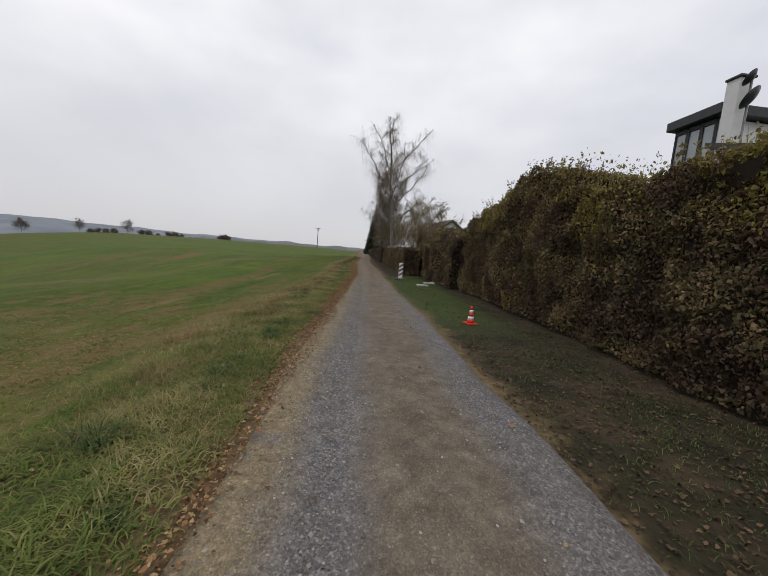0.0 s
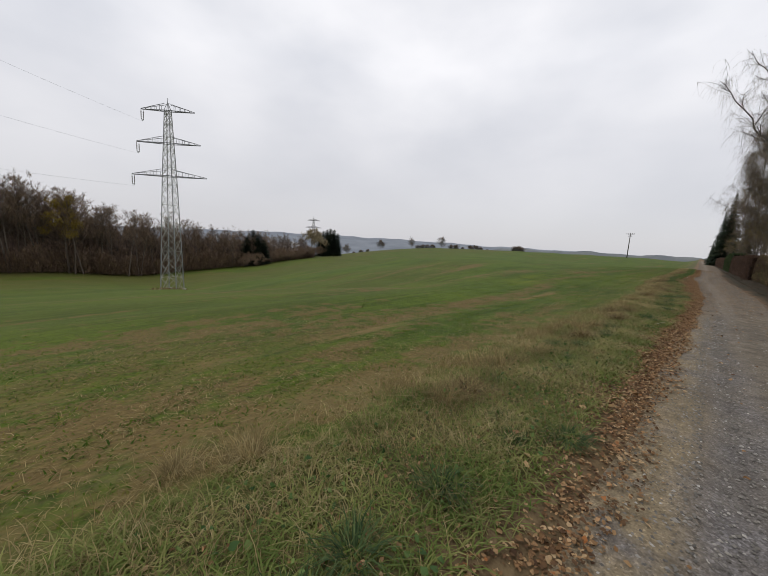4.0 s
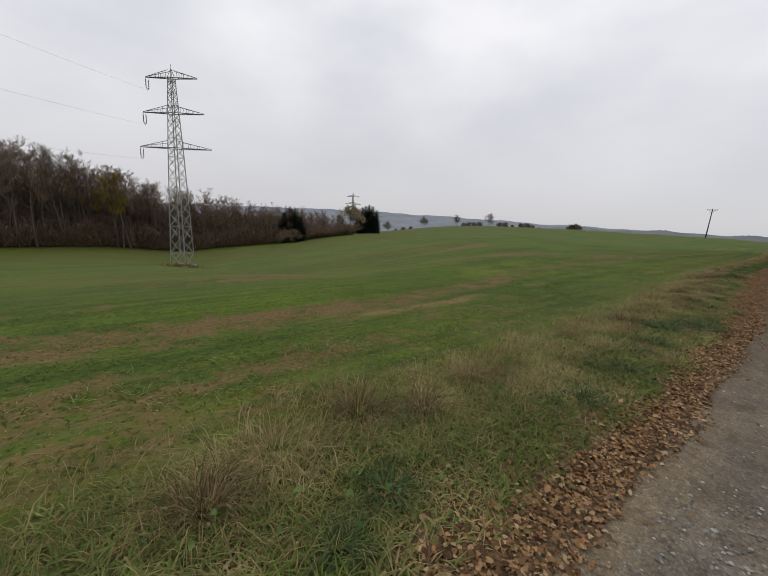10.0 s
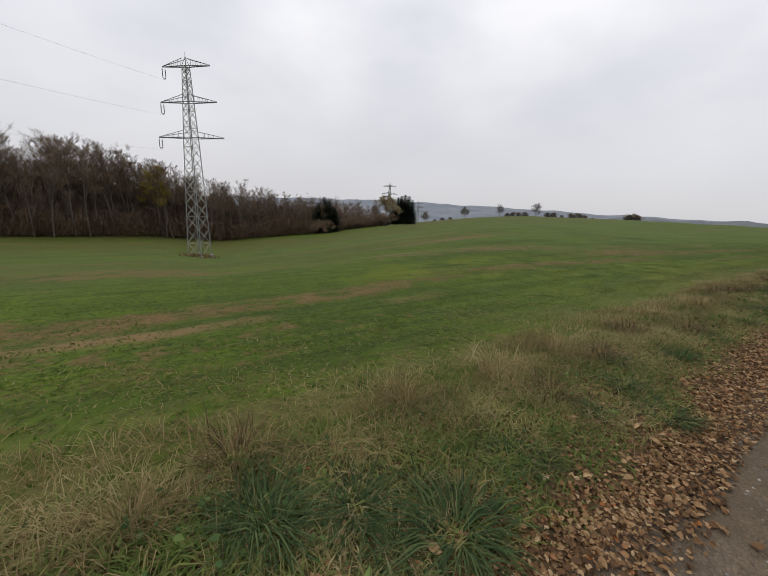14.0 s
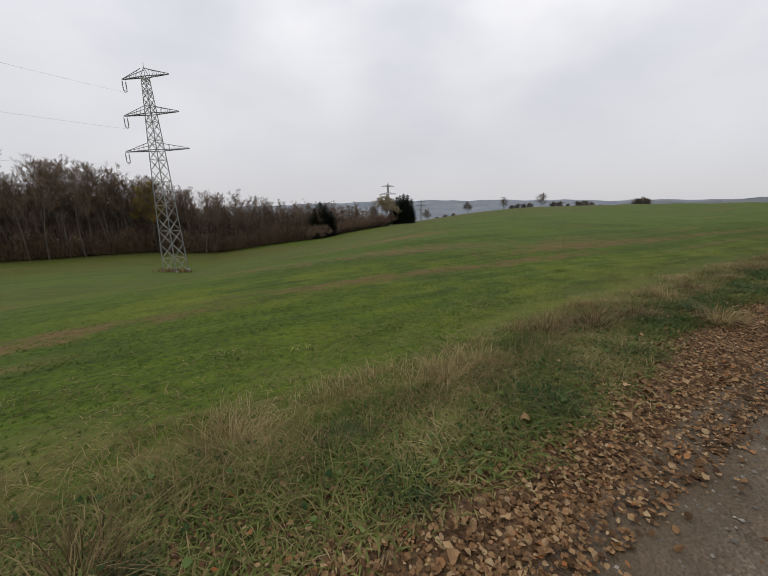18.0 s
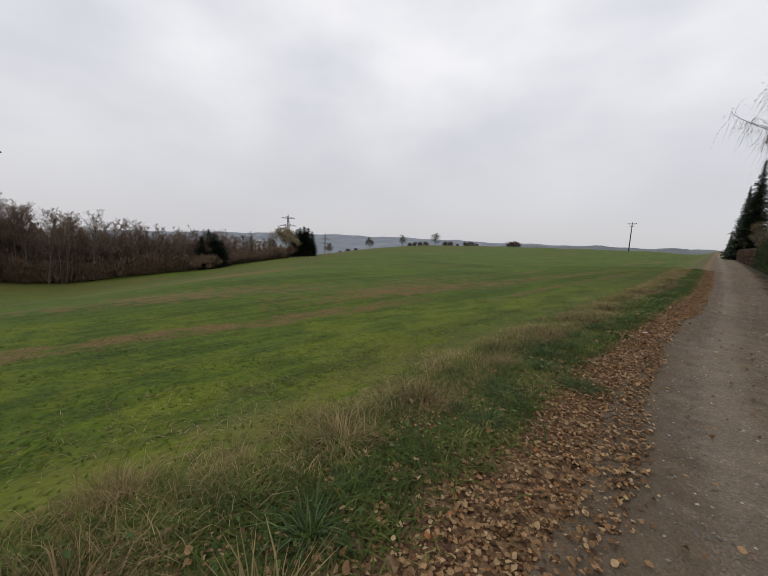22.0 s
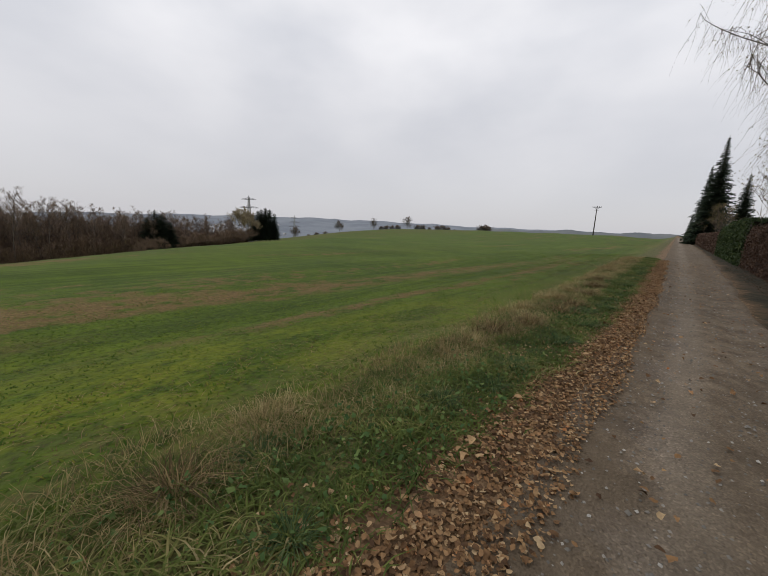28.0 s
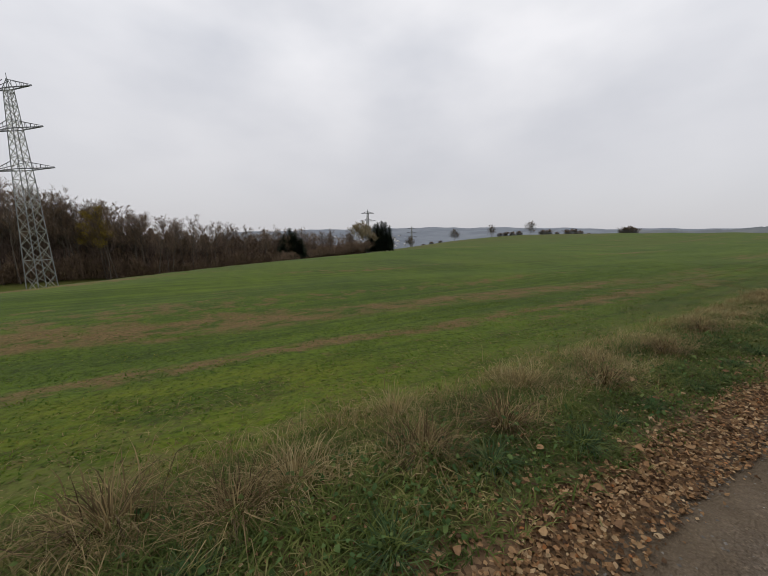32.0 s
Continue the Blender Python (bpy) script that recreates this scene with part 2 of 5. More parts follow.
    green = n.math("MULTIPLY", n.step(n.math("ABSOLUTE", n.math("SUBTRACT", y, 17.0)), 10.0, 6.0), n.step(xd, 4.8, 3.8))
    rough = n.mix(n.math("MULTIPLY", green, 0.85), rough, turf)
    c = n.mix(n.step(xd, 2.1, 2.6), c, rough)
    lawn = n.ramp(n.noise(0.8, 5), (0.35, (0.035, 0.052, 0.014)), (0.65, (0.06, 0.085, 0.022)))
    c = n.mix(n.step(xd, 8.2, 9.4), c, lawn)
    return n.done(c, n.noise(14, 6), 0.6, 0.05)


def mat_track():
    n = Nodes("gravel_track", 0.93)
    x, y = n.across(), n.xyz.outputs[1]
    grit = n.ramp(n.voronoi(48.0, out=1), (0.0, (0.10, 0.095, 0.10)), (0.6, (0.165, 0.158, 0.165)), (1.0, (0.34, 0.33, 0.335)))
    worn = n.ramp(n.noise(2.0, 6, rough=0.65), (0.25, (0.108, 0.087, 0.062)), (0.5, (0.172, 0.143, 0.106)), (0.75, (0.255, 0.218, 0.168)))
    wob = n.math("MULTIPLY", n.math("SUBTRACT", n.noise(0.5, 4), 0.5), 0.55)
    xd = n.math("ADD", x, wob)
    lane = n.math("ABSOLUTE", n.math("SUBTRACT", xd, 1.05))
    loose = n.step(lane, 0.32, 0.8)
    patch = n.step(n.noise(1.2, 5), 0.42, 0.6)
    early = n.step(y, 18.0, 5.0)
    loose = n.math("MULTIPLY", loose, n.math("ADD", n.math("MULTIPLY", patch, 0.22), n.math("MULTIPLY", early, 0.7)))
    c = n.mix(loose, worn, grit)
    sand = n.math("MULTIPLY", n.math("MULTIPLY", n.step(y, 26.0, 14.0), n.step(xd, 0.12, -0.30)), n.step(n.noise(1.4, 4), 0.26, 0.48))
    c = n.mix(n.math("MULTIPLY", sand, 0.92), c, n.ramp(n.noise(16.0, 6, rough=0.7), (0.3, (0.16, 0.122, 0.07)), (0.7, (0.34, 0.27, 0.165))))
    mott = n.ramp(n.noise(5.0, 6, rough=0.7), (0.34, (0.62, 0.60, 0.58)), (0.5, (1.0, 1.0, 1.0)), (0.66, (1.35, 1.34, 1.32)))
    c = n.mix(0.55, c, mott, "MULTIPLY")
    worn_lane = n.math("MULTIPLY", n.step(n.math("ABSOLUTE", n.math("SUBTRACT", xd, 0.5)), 0.42, 0.12), n.step(y, 16.0, 26.0))
    c = n.mix(n.math("MULTIPLY", worn_lane, 0.4), c, (0.27, 0.245, 0.205))
    speckle = n.ramp(n.voronoi(75.0, out=1), (0.0, (0.55, 0.54, 0.53)), (0.7, (1.0, 1.0, 1.0)), (1.0, (1.75, 1.72, 1.66)))
    c = n.mix(0.7, c, speckle, "MULTIPLY")
    soilside = n.math("MULTIPLY", n.step(y, 18.0, 30.0), n.step(xd, 0.25, -0.35))
    c = n.mix(n.math("MULTIPLY", soilside, 0.6), c, (0.125, 0.10, 0.068))
    dark = n.step(n.noise(0.45, 5, (1, 0.35, 1)), 0.47, 0.66)
    c = n.mix(n.math("MULTIPLY", dark, 0.4), c, (0.095, 0.080, 0.060))
    c = n.mix(n.step(y, 15.0, 28.0), c, n.mix(1.0, c, (0.95, 0.87, 0.79), "MULTIPLY"))
    h = n.math("ADD", n.math("MULTIPLY", n.voronoi(60.0), 0.6), n.noise(30, 5))
    return n.done(c, h, 0.8, 0.02)


def mat_bark(name, dark, light, scale=6.0, stretch=(1, 1, 0.25)):
    n = Nodes(name, 0.9)
    v = n.noise(scale, 5, stretch)
    return n.done(n.ramp(v, (0.35, dark), (0.65, light)), v, 0.5, 0.02)


def mat_plain(name, colour, rough=0.6, metal=0.0, vary=0.25, scale=4.0, bump=0.0):
    n = Nodes(name, rough)
    v = n.noise(scale, 5)
    lo, hi = tuple(c * (1 - vary) for c in colour), tuple(min(1, c * (1 + vary)) for c in colour)
    return n.done(n.ramp(v, (0.3, lo), (0.7, hi)), n.noise(scale * 9, 4) if bump else None, bump, 0.01, metal)


M_GROUND, M_TRACK = mat_ground(), mat_track()
M_GRASS = island("verge_grass_blades", ((0.0, (0.095, 0.165, 0.033)), (0.42, (0.195, 0.25, 0.063)), (0.7, (0.31, 0.33, 0.11)), (0.84, (0.42, 0.36, 0.165)), (1.0, (0.62, 0.50, 0.29))), grain=3.0, zone=0.45, through_light=0.35)
M_LUSH = island("lush_verge_grass", ((0.0, (0.050, 0.086, 0.021)), (0.45, (0.118, 0.165, 0.037)), (0.74, (0.20, 0.235, 0.062)), (0.9, (0.36, 0.31, 0.13)), (1.0, (0.56, 0.46, 0.25))), grain=3.0, zone=0.45, through_light=0.35)
M_DRY = island("dry_grass_blades", ((0.0, (0.17, 0.127, 0.057)), (0.35, (0.32, 0.245, 0.115)), (0.7, (0.48, 0.385, 0.195)), (1.0, (0.68, 0.565, 0.325))), zone=0.3, through_light=0.45)
M_DEAD = island("dead_weed_stalks", ((0.0, (0.075, 0.052, 0.025)), (0.5, (0.21, 0.15, 0.07)), (1.0, (0.46, 0.35, 0.175))), through_light=0.3)
M_WEED = island("nettle_leaves", ((0.0, (0.06, 0.12, 0.04)), (0.6, (0.12, 0.21, 0.065)), (1.0, (0.24, 0.32, 0.10))), grain=6.0, through_light=0.3)
M_CROP = island("crop_leaves", ((0.0, (0.053, 0.116, 0.011)), (0.5, (0.088, 0.15, 0.013)), (0.85, (0.14, 0.20, 0.019)), (1.0, (0.28, 0.25, 0.05))), grain=1.2, through_light=0.45)
M_LEAF = island("fallen_leaf", ((0.0, (0.08, 0.043, 0.022)), (0.3, (0.20, 0.11, 0.052)), (0.6, (0.35, 0.20, 0.095)), (0.82, (0.48, 0.31, 0.16)), (0.93, (0.60, 0.44, 0.26)), (1.0, (0.42, 0.16, 0.05))), 0.75, 30, through_light=0.2)
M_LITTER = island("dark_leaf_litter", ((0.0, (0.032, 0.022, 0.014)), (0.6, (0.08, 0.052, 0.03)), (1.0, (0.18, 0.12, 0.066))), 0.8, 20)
M_STONE = island("track_stones", ((0.0, (0.13, 0.12, 0.11)), (0.6, (0.22, 0.205, 0.185)), (0.9, (0.34, 0.32, 0.295)), (1.0, (0.50, 0.48, 0.45))), 0.85, 30)
M_BARK = mat_bark("forest_bark", (0.075, 0.06, 0.05), (0.165, 0.135, 0.108), 3.0)
M_TWIG = island("forest_twigs", ((0.0, (0.13, 0.095, 0.075)), (0.6, (0.22, 0.16, 0.122)), (1.0, (0.31, 0.215, 0.14))), grain=0.3)
M_BRUSH = island("brown_brush", ((0.0, (0.165, 0.115, 0.088)), (0.5, (0.25, 0.175, 0.13)), (0.85, (0.32, 0.225, 0.16)), (1.0, (0.38, 0.275, 0.15))), grain=0.25)
M_OCHRE = island("ochre_foliage", ((0.0, (0.20, 0.14, 0.03)), (1.0, (0.40, 0.29, 0.045))), grain=0.4)
M_WILLOW = island("pale_willow_twigs", ((0.0, (0.26, 0.21, 0.13)), (1.0, (0.44, 0.37, 0.24))), grain=0.3)
M_FIR = island("fir_needles", ((0.0, (0.018, 0.032, 0.02)), (0.7, (0.036, 0.056, 0.03)), (1.0, (0.06, 0.08, 0.04))), grain=0.8)
# Leaf colour greyed and lightened to carry the haze of some 400 m.
M_FARLEAF = island("far_foliage_painted_haze", ((0.0, (0.13, 0.132, 0.13)), (0.7, (0.20, 0.20, 0.185)), (1.0, (0.27, 0.26, 0.225))), grain=0.3, through_light=0.4)
M_BIRCH = mat_bark("birch_bark", (0.045, 0.04, 0.036), (0.27, 0.25, 0.225), 3.5, (0.6, 0.6, 2.5))
M_BTWIG = island("birch_twigs", ((0.0, (0.11, 0.083, 0.067)), (0.6, (0.20, 0.155, 0.125)), (1.0, (0.31, 0.24, 0.16))), grain=2)
M_BLEAF = island("birch_leaves", ((0.0, (0.16, 0.14, 0.045)), (0.6, (0.28, 0.235, 0.075)), (1.0, (0.15, 0.10, 0.05))), grain=2)
M_HEDGE = island("hedge_leaves", ((0.0, (0.06, 0.042, 0.03)), (0.45, (0.18, 0.118, 0.078)), (0.65, (0.125, 0.13, 0.057)), (0.88, (0.36, 0.235, 0.135)), (1.0, (0.40, 0.31, 0.13))), 0.7, 5, 0.6, 0.3)
M_HEDGETOP = island("yellow_green_hedge_leaves", ((0.0, (0.11, 0.08, 0.045)), (0.3, (0.24, 0.155, 0.085)), (0.55, (0.27, 0.25, 0.07)), (0.75, (0.42, 0.38, 0.10)), (0.88, (0.25, 0.155, 0.08)), (1.0, (0.44, 0.30, 0.14))), 0.7, 5, 0.4, 0.35)
M_BEECH = island("beech_hedge_leaves", ((0.0, (0.062, 0.036, 0.027)), (0.5, (0.105, 0.06, 0.042)), (0.9, (0.15, 0.09, 0.06)), (1.0, (0.24, 0.16, 0.11))), 0.7, 5)
M_GREENHEDGE = island("green_hedge_leaves", ((0.0, (0.022, 0.042, 0.014)), (0.6, (0.045, 0.078, 0.022)), (1.0, (0.085, 0.115, 0.032))), 0.7, 5)
M_BANK = island("bank_grass_blades", ((0.0, (0.07, 0.11, 0.03)), (0.6, (0.13, 0.20, 0.05)), (1.0, (0.22, 0.22, 0.09))), through_light=0.3)
M_TUSSOCK = island("dark_green_tussock", ((0.0, (0.045, 0.085, 0.035)), (0.6, (0.10, 0.165, 0.062)), (1.0, (0.20, 0.26, 0.10))), through_light=0.4)
# Near-black: the shade between a hedge's stems is put into this colour.
M_CORE = mat_plain("hedge_wood_painted_shade", (0.03, 0.023, 0.017), 1.0)
M_STEEL = mat_plain("galvanised_steel", (0.26, 0.265, 0.265), 0.6, 0.25, 0.25, 1.2)
M_ARM = mat_plain("dark_weathered_steel", (0.16, 0.16, 0.165), 0.6, 0.2, 0.2, 1.5)
M_PALE = mat_plain("lichened_steel", (0.34, 0.34, 0.30), 0.75, 0.1, 0.25, 1.5)
M_CABLE = mat_plain("aluminium_cable", (0.42, 0.43, 0.45), 0.6, 0.2)
M_INSUL = mat_plain("insulator_glaze", (0.22, 0.2, 0.19), 0.35)
M_CONC = mat_plain("concrete", (0.30, 0.29, 0.26), 0.9, 0, 0.3, 3, 0.3)
M_POLE = mat_bark("tarred_pole_wood", (0.045, 0.038, 0.032), (0.10, 0.085, 0.07), 5)
M_RED = mat_plain("cone_red", (0.62, 0.045, 0.025), 0.55, 0, 0.12)
M_WHITE = mat_plain("reflective_white", (0.74, 0.74, 0.74), 0.5, 0, 0.1)
M_BLACK = mat_plain("faded_black_paint", (0.05, 0.05, 0.055), 0.6)
M_RUBBER = mat_plain("grey_rubber", (0.12, 0.10, 0.09), 0.8)
M_SLAB = mat_plain("pale_slab_stone", (0.42, 0.41, 0.38), 0.9, 0, 0.2, 5, 0.3)
M_RENDER = mat_plain("white_house_render", (0.66, 0.66, 0.65), 0.9, 0, 0.07, 1.5, 0.15)
M_FRAME = mat_plain("anthracite_metal", (0.045, 0.047, 0.05), 0.45, 0.3, 0.15)
M_TILE = mat_plain("dark_roof_tiles", (0.075, 0.068, 0.062), 0.8, 0, 0.35, 6, 0.4)
M_TOWN = island("town_walls", ((0.0, (0.30, 0.30, 0.31)), (1.0, (0.62, 0.62, 0.63))), grain=0.05)
M_PALESTALK = mat_plain("pale_straw", (0.5, 0.44, 0.32), 0.8)
M_PAPER = mat_plain("white_paper", (0.78, 0.78, 0.8), 0.8, 0, 0.05)


def mat_glass():
    n = Nodes("window_glass", 0.08)
    n.b.inputs["Specular IOR Level"].default_value = 0.9
    return n.done((0.30, 0.33, 0.35))


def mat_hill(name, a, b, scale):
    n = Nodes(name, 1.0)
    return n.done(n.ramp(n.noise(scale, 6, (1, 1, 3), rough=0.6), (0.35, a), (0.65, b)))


def mat_thicket():
    n = Nodes("deep_thicket", 1.0)
    v = n.math("ADD", n.math("MULTIPLY", n.noise(1.6, 5, (1, 1, 0.10), rough=0.65), 0.6), n.math("MULTIPLY", n.noise(0.25, 4), 0.4))
    return n.done(n.ramp(v, (0.36, (0.055, 0.040, 0.033)), (0.5, (0.115, 0.082, 0.064)), (0.64, (0.185, 0.133, 0.10))), v, 1.0, 0.5)


M_THICKET = mat_thicket()
M_GLASS = mat_glass()
# Distance haze is painted into both hill colours as pale blue-grey.
M_HILL = mat_hill("wooded_hill_painted_haze", (0.155, 0.175, 0.205), (0.225, 0.245, 0.27), 0.006)
M_HILL2 = mat_hill("nearer_hill_painted_haze", (0.11, 0.125, 0.14), (0.17, 0.18, 0.18), 0.01)

# ---- building helpers ----
rng = np.random.default_rng(7)


def mesh_of(name, verts, faces, material, smooth=False):
    """A mesh from arrays of places and of equal-sided faces."""
    verts, faces = np.asarray(verts, np.float32), np.asarray(faces, np.int32)
    me = bpy.data.meshes.new(name)
    k = faces.shape[1]
    me.vertices.add(len(verts))
    me.vertices.foreach_set("co", verts.ravel())
    me.loops.add(faces.size)
    me.loops.foreach_set("vertex_index", faces.ravel())
    me.polygons.add(len(faces))
    me.polygons.foreach_set("loop_start", np.arange(0, faces.size, k, dtype=np.int32))
    me.polygons.foreach_set("loop_total", np.full(len(faces), k, np.int32))
    if smooth:
        me.polygons.foreach_set("use_smooth", np.ones(len(faces), bool))
    me.materials.append(material)
    me.update(calc_edges=True)
    return me


def child(ob, parent, label=""):
    if parent:
        ob.parent = parent
    if label:
        ob["label"] = label
    return ob


def part_of(name, verts, faces, material, parent=None, label="", smooth=False):
    return child(new(name, mesh_of(name, verts, faces, material, smooth)), parent, label)


def part(name, bm, material, parent=None, label="", smooth=False):
    me = bpy.data.meshes.new(name)
    bm.to_mesh(me)
    bm.free()
    me.materials.append(material)
    if smooth:
        me.polygons.foreach_set("use_smooth", np.ones(len(me.polygons), bool))
    return child(new(name, me), parent, label)


def box(bm, centre, size, turn=0.0, bevel=0.0):
    """A box with softened edges."""
    m = Matrix.Translation(centre) @ Matrix.Rotation(turn, 4, "Z") @ Matrix.Diagonal((*size, 1))
    got = bmesh.ops.create_cube(bm, size=1.0, matrix=m)
    if bevel:
        edges = list({e for v in got["verts"] for e in v.link_edges})
        bmesh.ops.bevel(bm, geom=edges, offset=bevel, segments=1, affect="EDGES")
    return got["verts"]


def bar(bm, a, b, width, depth=None, up=(0, 0, 1)):
    """A straight beam from a to b."""
    a, b = Vector(a), Vector(b)
    way = (b - a).normalized()
    side = way.cross(Vector(up))
    if side.length < 1e-3:
        side = way.cross(Vector((1, 0, 0)))
    side = side.normalized() * (width / 2)
    top = side.cross(way).normalized() * ((depth or width) / 2)
    ring = [(side + top), (side - top), (-side - top), (top - side)]
    va, vb = [bm.verts.new(a + o) for o in ring], [bm.verts.new(b + o) for o in ring]
    for i in range(4):
        bm.faces.new((va[i], va[(i + 1) % 4], vb[(i + 1) % 4], vb[i]))
    bm.faces.new(va[::-1])
    bm.faces.new(vb)


def lathe(bm, profile, sides=16, centre=(0, 0, 0)):
    """A turned solid from (radius, height) rows."""
    rings = []
    for r, z in profile:
        rings.append([bm.verts.new((centre[0] + r * math.cos(2 * math.pi * i / sides), centre[1] + r * math.sin(2 * math.pi * i / sides), centre[2] + z)) for i in range(sides)])
    for p, q in zip(rings, rings[1:]):
        for i in range(sides):
            bm.faces.new((p[i], p[(i + 1) % sides], q[(i + 1) % sides], q[i]))
    bm.faces.new(rings[0][::-1])
    bm.faces.new(rings[-1])


def smoothstep(v, lo, hi):
    u = np.clip((v - lo) / (hi - lo), 0, 1)
    return u * u * (3 - 2 * u)


# ---- the lie of the land, seen from the middle of the walk: bearing, distance and height of the field's rim ----
MID_Y = 24.0
RIM_AZ = [-10, 0, 8, 22.5, 34.4, 44.4, 50, 56, 67.7, 83, 92.5, 103, 127, 180, 200]
RIM_D = [240, 240, 235, 330, 440, 390, 322, 255, 213, 190, 188, 180, 185, 210, 210]
RIM_Z = [0.2, 0.2, 0.2, -1.1, -3.5, -8.4, -12.4, -12.9, -18.3, -21.3, -18.6, -17.3, -14.0, -10.0, -10.0]
# bearings of the landmarks, as paced out and as set
OLD_AZ = [0, 10.7, 24.1, 35.3, 40.0, 45.7, 50.9, 54.5, 57.5, 68.3, 92.3, 106, 200]
NEW_AZ = [0, 8.1, 22.5, 34.6, 39.7, 45.0, 51.2, 54.9, 57.6, 67.2, 89.8, 103, 200]
# along the walk: the field's edge, where leaves give way to grass, and both edges of the gravel
EDGE_Y = [-5, 4, 7, 10, 15, 18, 22, 27, 31, 34, 37, 40, 43, 47, 50, 53, 56, 60, 80]
FIELD_X = [-3.05, -3.05, -3.0, -2.9, -2.65, -2.45, -2.15, -2.05, -2.45, -2.25, -2.65, -2.6, -2.8, -2.5, -2.35, -2.3, -2.1, -2.1, -2.3]
LEAF_X = [-1.05, -1.03, -1.1, -1.0, -0.88, -0.7, -0.54, -0.54, -0.9, -0.9, -1.3, -1.22, -1.32, -1.15, -0.95, -0.78, -0.67, -0.64, -0.7]
GRAVEL_X = [-0.79, -0.75, -0.62, -0.57, -0.42, -0.33, -0.2, -0.13, -0.27, -0.33, -0.38, -0.47, -0.66, -0.66, -0.35, -0.27, -0.26, -0.18, -0.3]
RIGHT_Y, RIGHT_X = [-20, 8, 14, 20, 35, 45, 57, 66, 80, 100, 400], [2.15, 2.12, 1.95, 1.8, 1.7, 1.45, 1.45, 1.75, 2.1, 2.3, 2.3]


def lay(x, y):
    """From a straight verge (field to -2.9, grass to -0.86, leaves to -0.44, gravel to 2.2) to the winding one."""
    x, y = np.asarray(x, float), np.asarray(y, float)
    f, l, g, r = (np.interp(y, q, w) for q, w in ((EDGE_Y, FIELD_X), (EDGE_Y, LEAF_X), (EDGE_Y, GRAVEL_X), (RIGHT_Y, RIGHT_X)))
    out = x + (f + 2.9) * smoothstep(x, -14.0, -2.9)
    out = np.where(x > -2.9, f + (x + 2.9) / 2.04 * (l - f), out)
    out = np.where(x > -0.86, l + (x + 0.86) / 0.42 * (g - l), out)
    out = np.where(x > -0.44, g + (x + 0.44) / 2.64 * (r - g), out)
    return np.where(x > 2.2, x - 2.2 + r + (2.2 - r) * smoothstep(x, 2.2, 3.6), out)


def across(ob, values):
    """Notes on each corner how far across the straight verge it would lie."""
    ob.data.attributes.new("straight_x", "FLOAT", "POINT").data.foreach_set("value", np.asarray(values, np.float32).ravel())


def ground_z(x, y):
    x, y = np.asarray(x, float), np.asarray(y, float)
    az = np.degrees(np.arctan2(-x, y - MID_Y))
    az = np.where(az < -90, az + 360, az)
    d = np.hypot(x, y - MID_Y)
    end, top = np.interp(az, RIM_AZ, RIM_D), np.interp(az, RIM_AZ, RIM_Z)
    u = np.clip(d / end, 0, 1)
    z = top * np.sin(np.pi / 2 * u) ** 1.2 - 1.6 * np.sin(np.pi * u) ** 2 * smoothstep(az, 2, 20) * smoothstep(az, 70, 45)
    past = np.clip(d - end, 0, 1800)
    z = z - past * np.interp(az, [-20, 0, 50, 62, 75], [0.01, 0.05, 0.06, 0.06, 0.05]) * np.where(past > 0, 1, 0)
    z = z * smoothstep(-x, 1.0, 26.0)
    z = z - 0.10 * np.clip(-x - 1.5, 0, 5.0) * smoothstep(-x, 26.0, 12.0)
    z = z + 0.05 * np.sin(x * 0.9 + 1.3 * np.sin(y * 0.23)) * smoothstep(-x, 2.0, 7.0) * smoothstep(-x, 24, 16) + 0.12 * np.sin(x * 0.21 + y * 0.05) * smoothstep(-x, 8, 30)
    right = smoothstep(x, 2.3, 4.2)
    g = np.interp(y, EDGE_Y, GRAVEL_X)
    return z - 0.03 * smoothstep(x - g, -0.46, -0.16) * smoothstep(x, 2.6, 2.3) + right * 0.06 + 0.03 * right * np.sin(y * 1.1 + x)


def gz(x, y):
    return float(ground_z(x, y))


def build_ground():
    xs = np.unique(np.concatenate([-np.geomspace(130, 3600, 16), np.linspace(-130, -20, 56), np.linspace(-20, 8, 124), np.geomspace(8.5, 3600, 30)]))
    ys = np.unique(np.concatenate([-np.geomspace(60, 3000, 14), np.linspace(-60, 130, 170), np.geomspace(132, 4000, 46)]))
    gx, gy = np.meshgrid(xs, ys)
    v = np.stack([gx, gy, ground_z(gx, gy)], -1).reshape(-1, 3)
    n = len(xs)
    i = (np.arange(len(ys) - 1)[:, None] * n + np.arange(n - 1)).ravel()
    ob = part_of("ground", v, np.stack([i, i + 1, i + n + 1, i + n], -1), M_GROUND, smooth=True)
    probe = np.unique(np.concatenate([np.linspace(-15, 5, 900), xs[xs < -15], xs[xs > 5]]))
    across(ob, [np.interp(xs, lay(probe, np.full(len(probe), q)), probe) for q in ys])
    tagged(ob, "green crop field sloping away beside a grass verge", "ground", kind="structure")


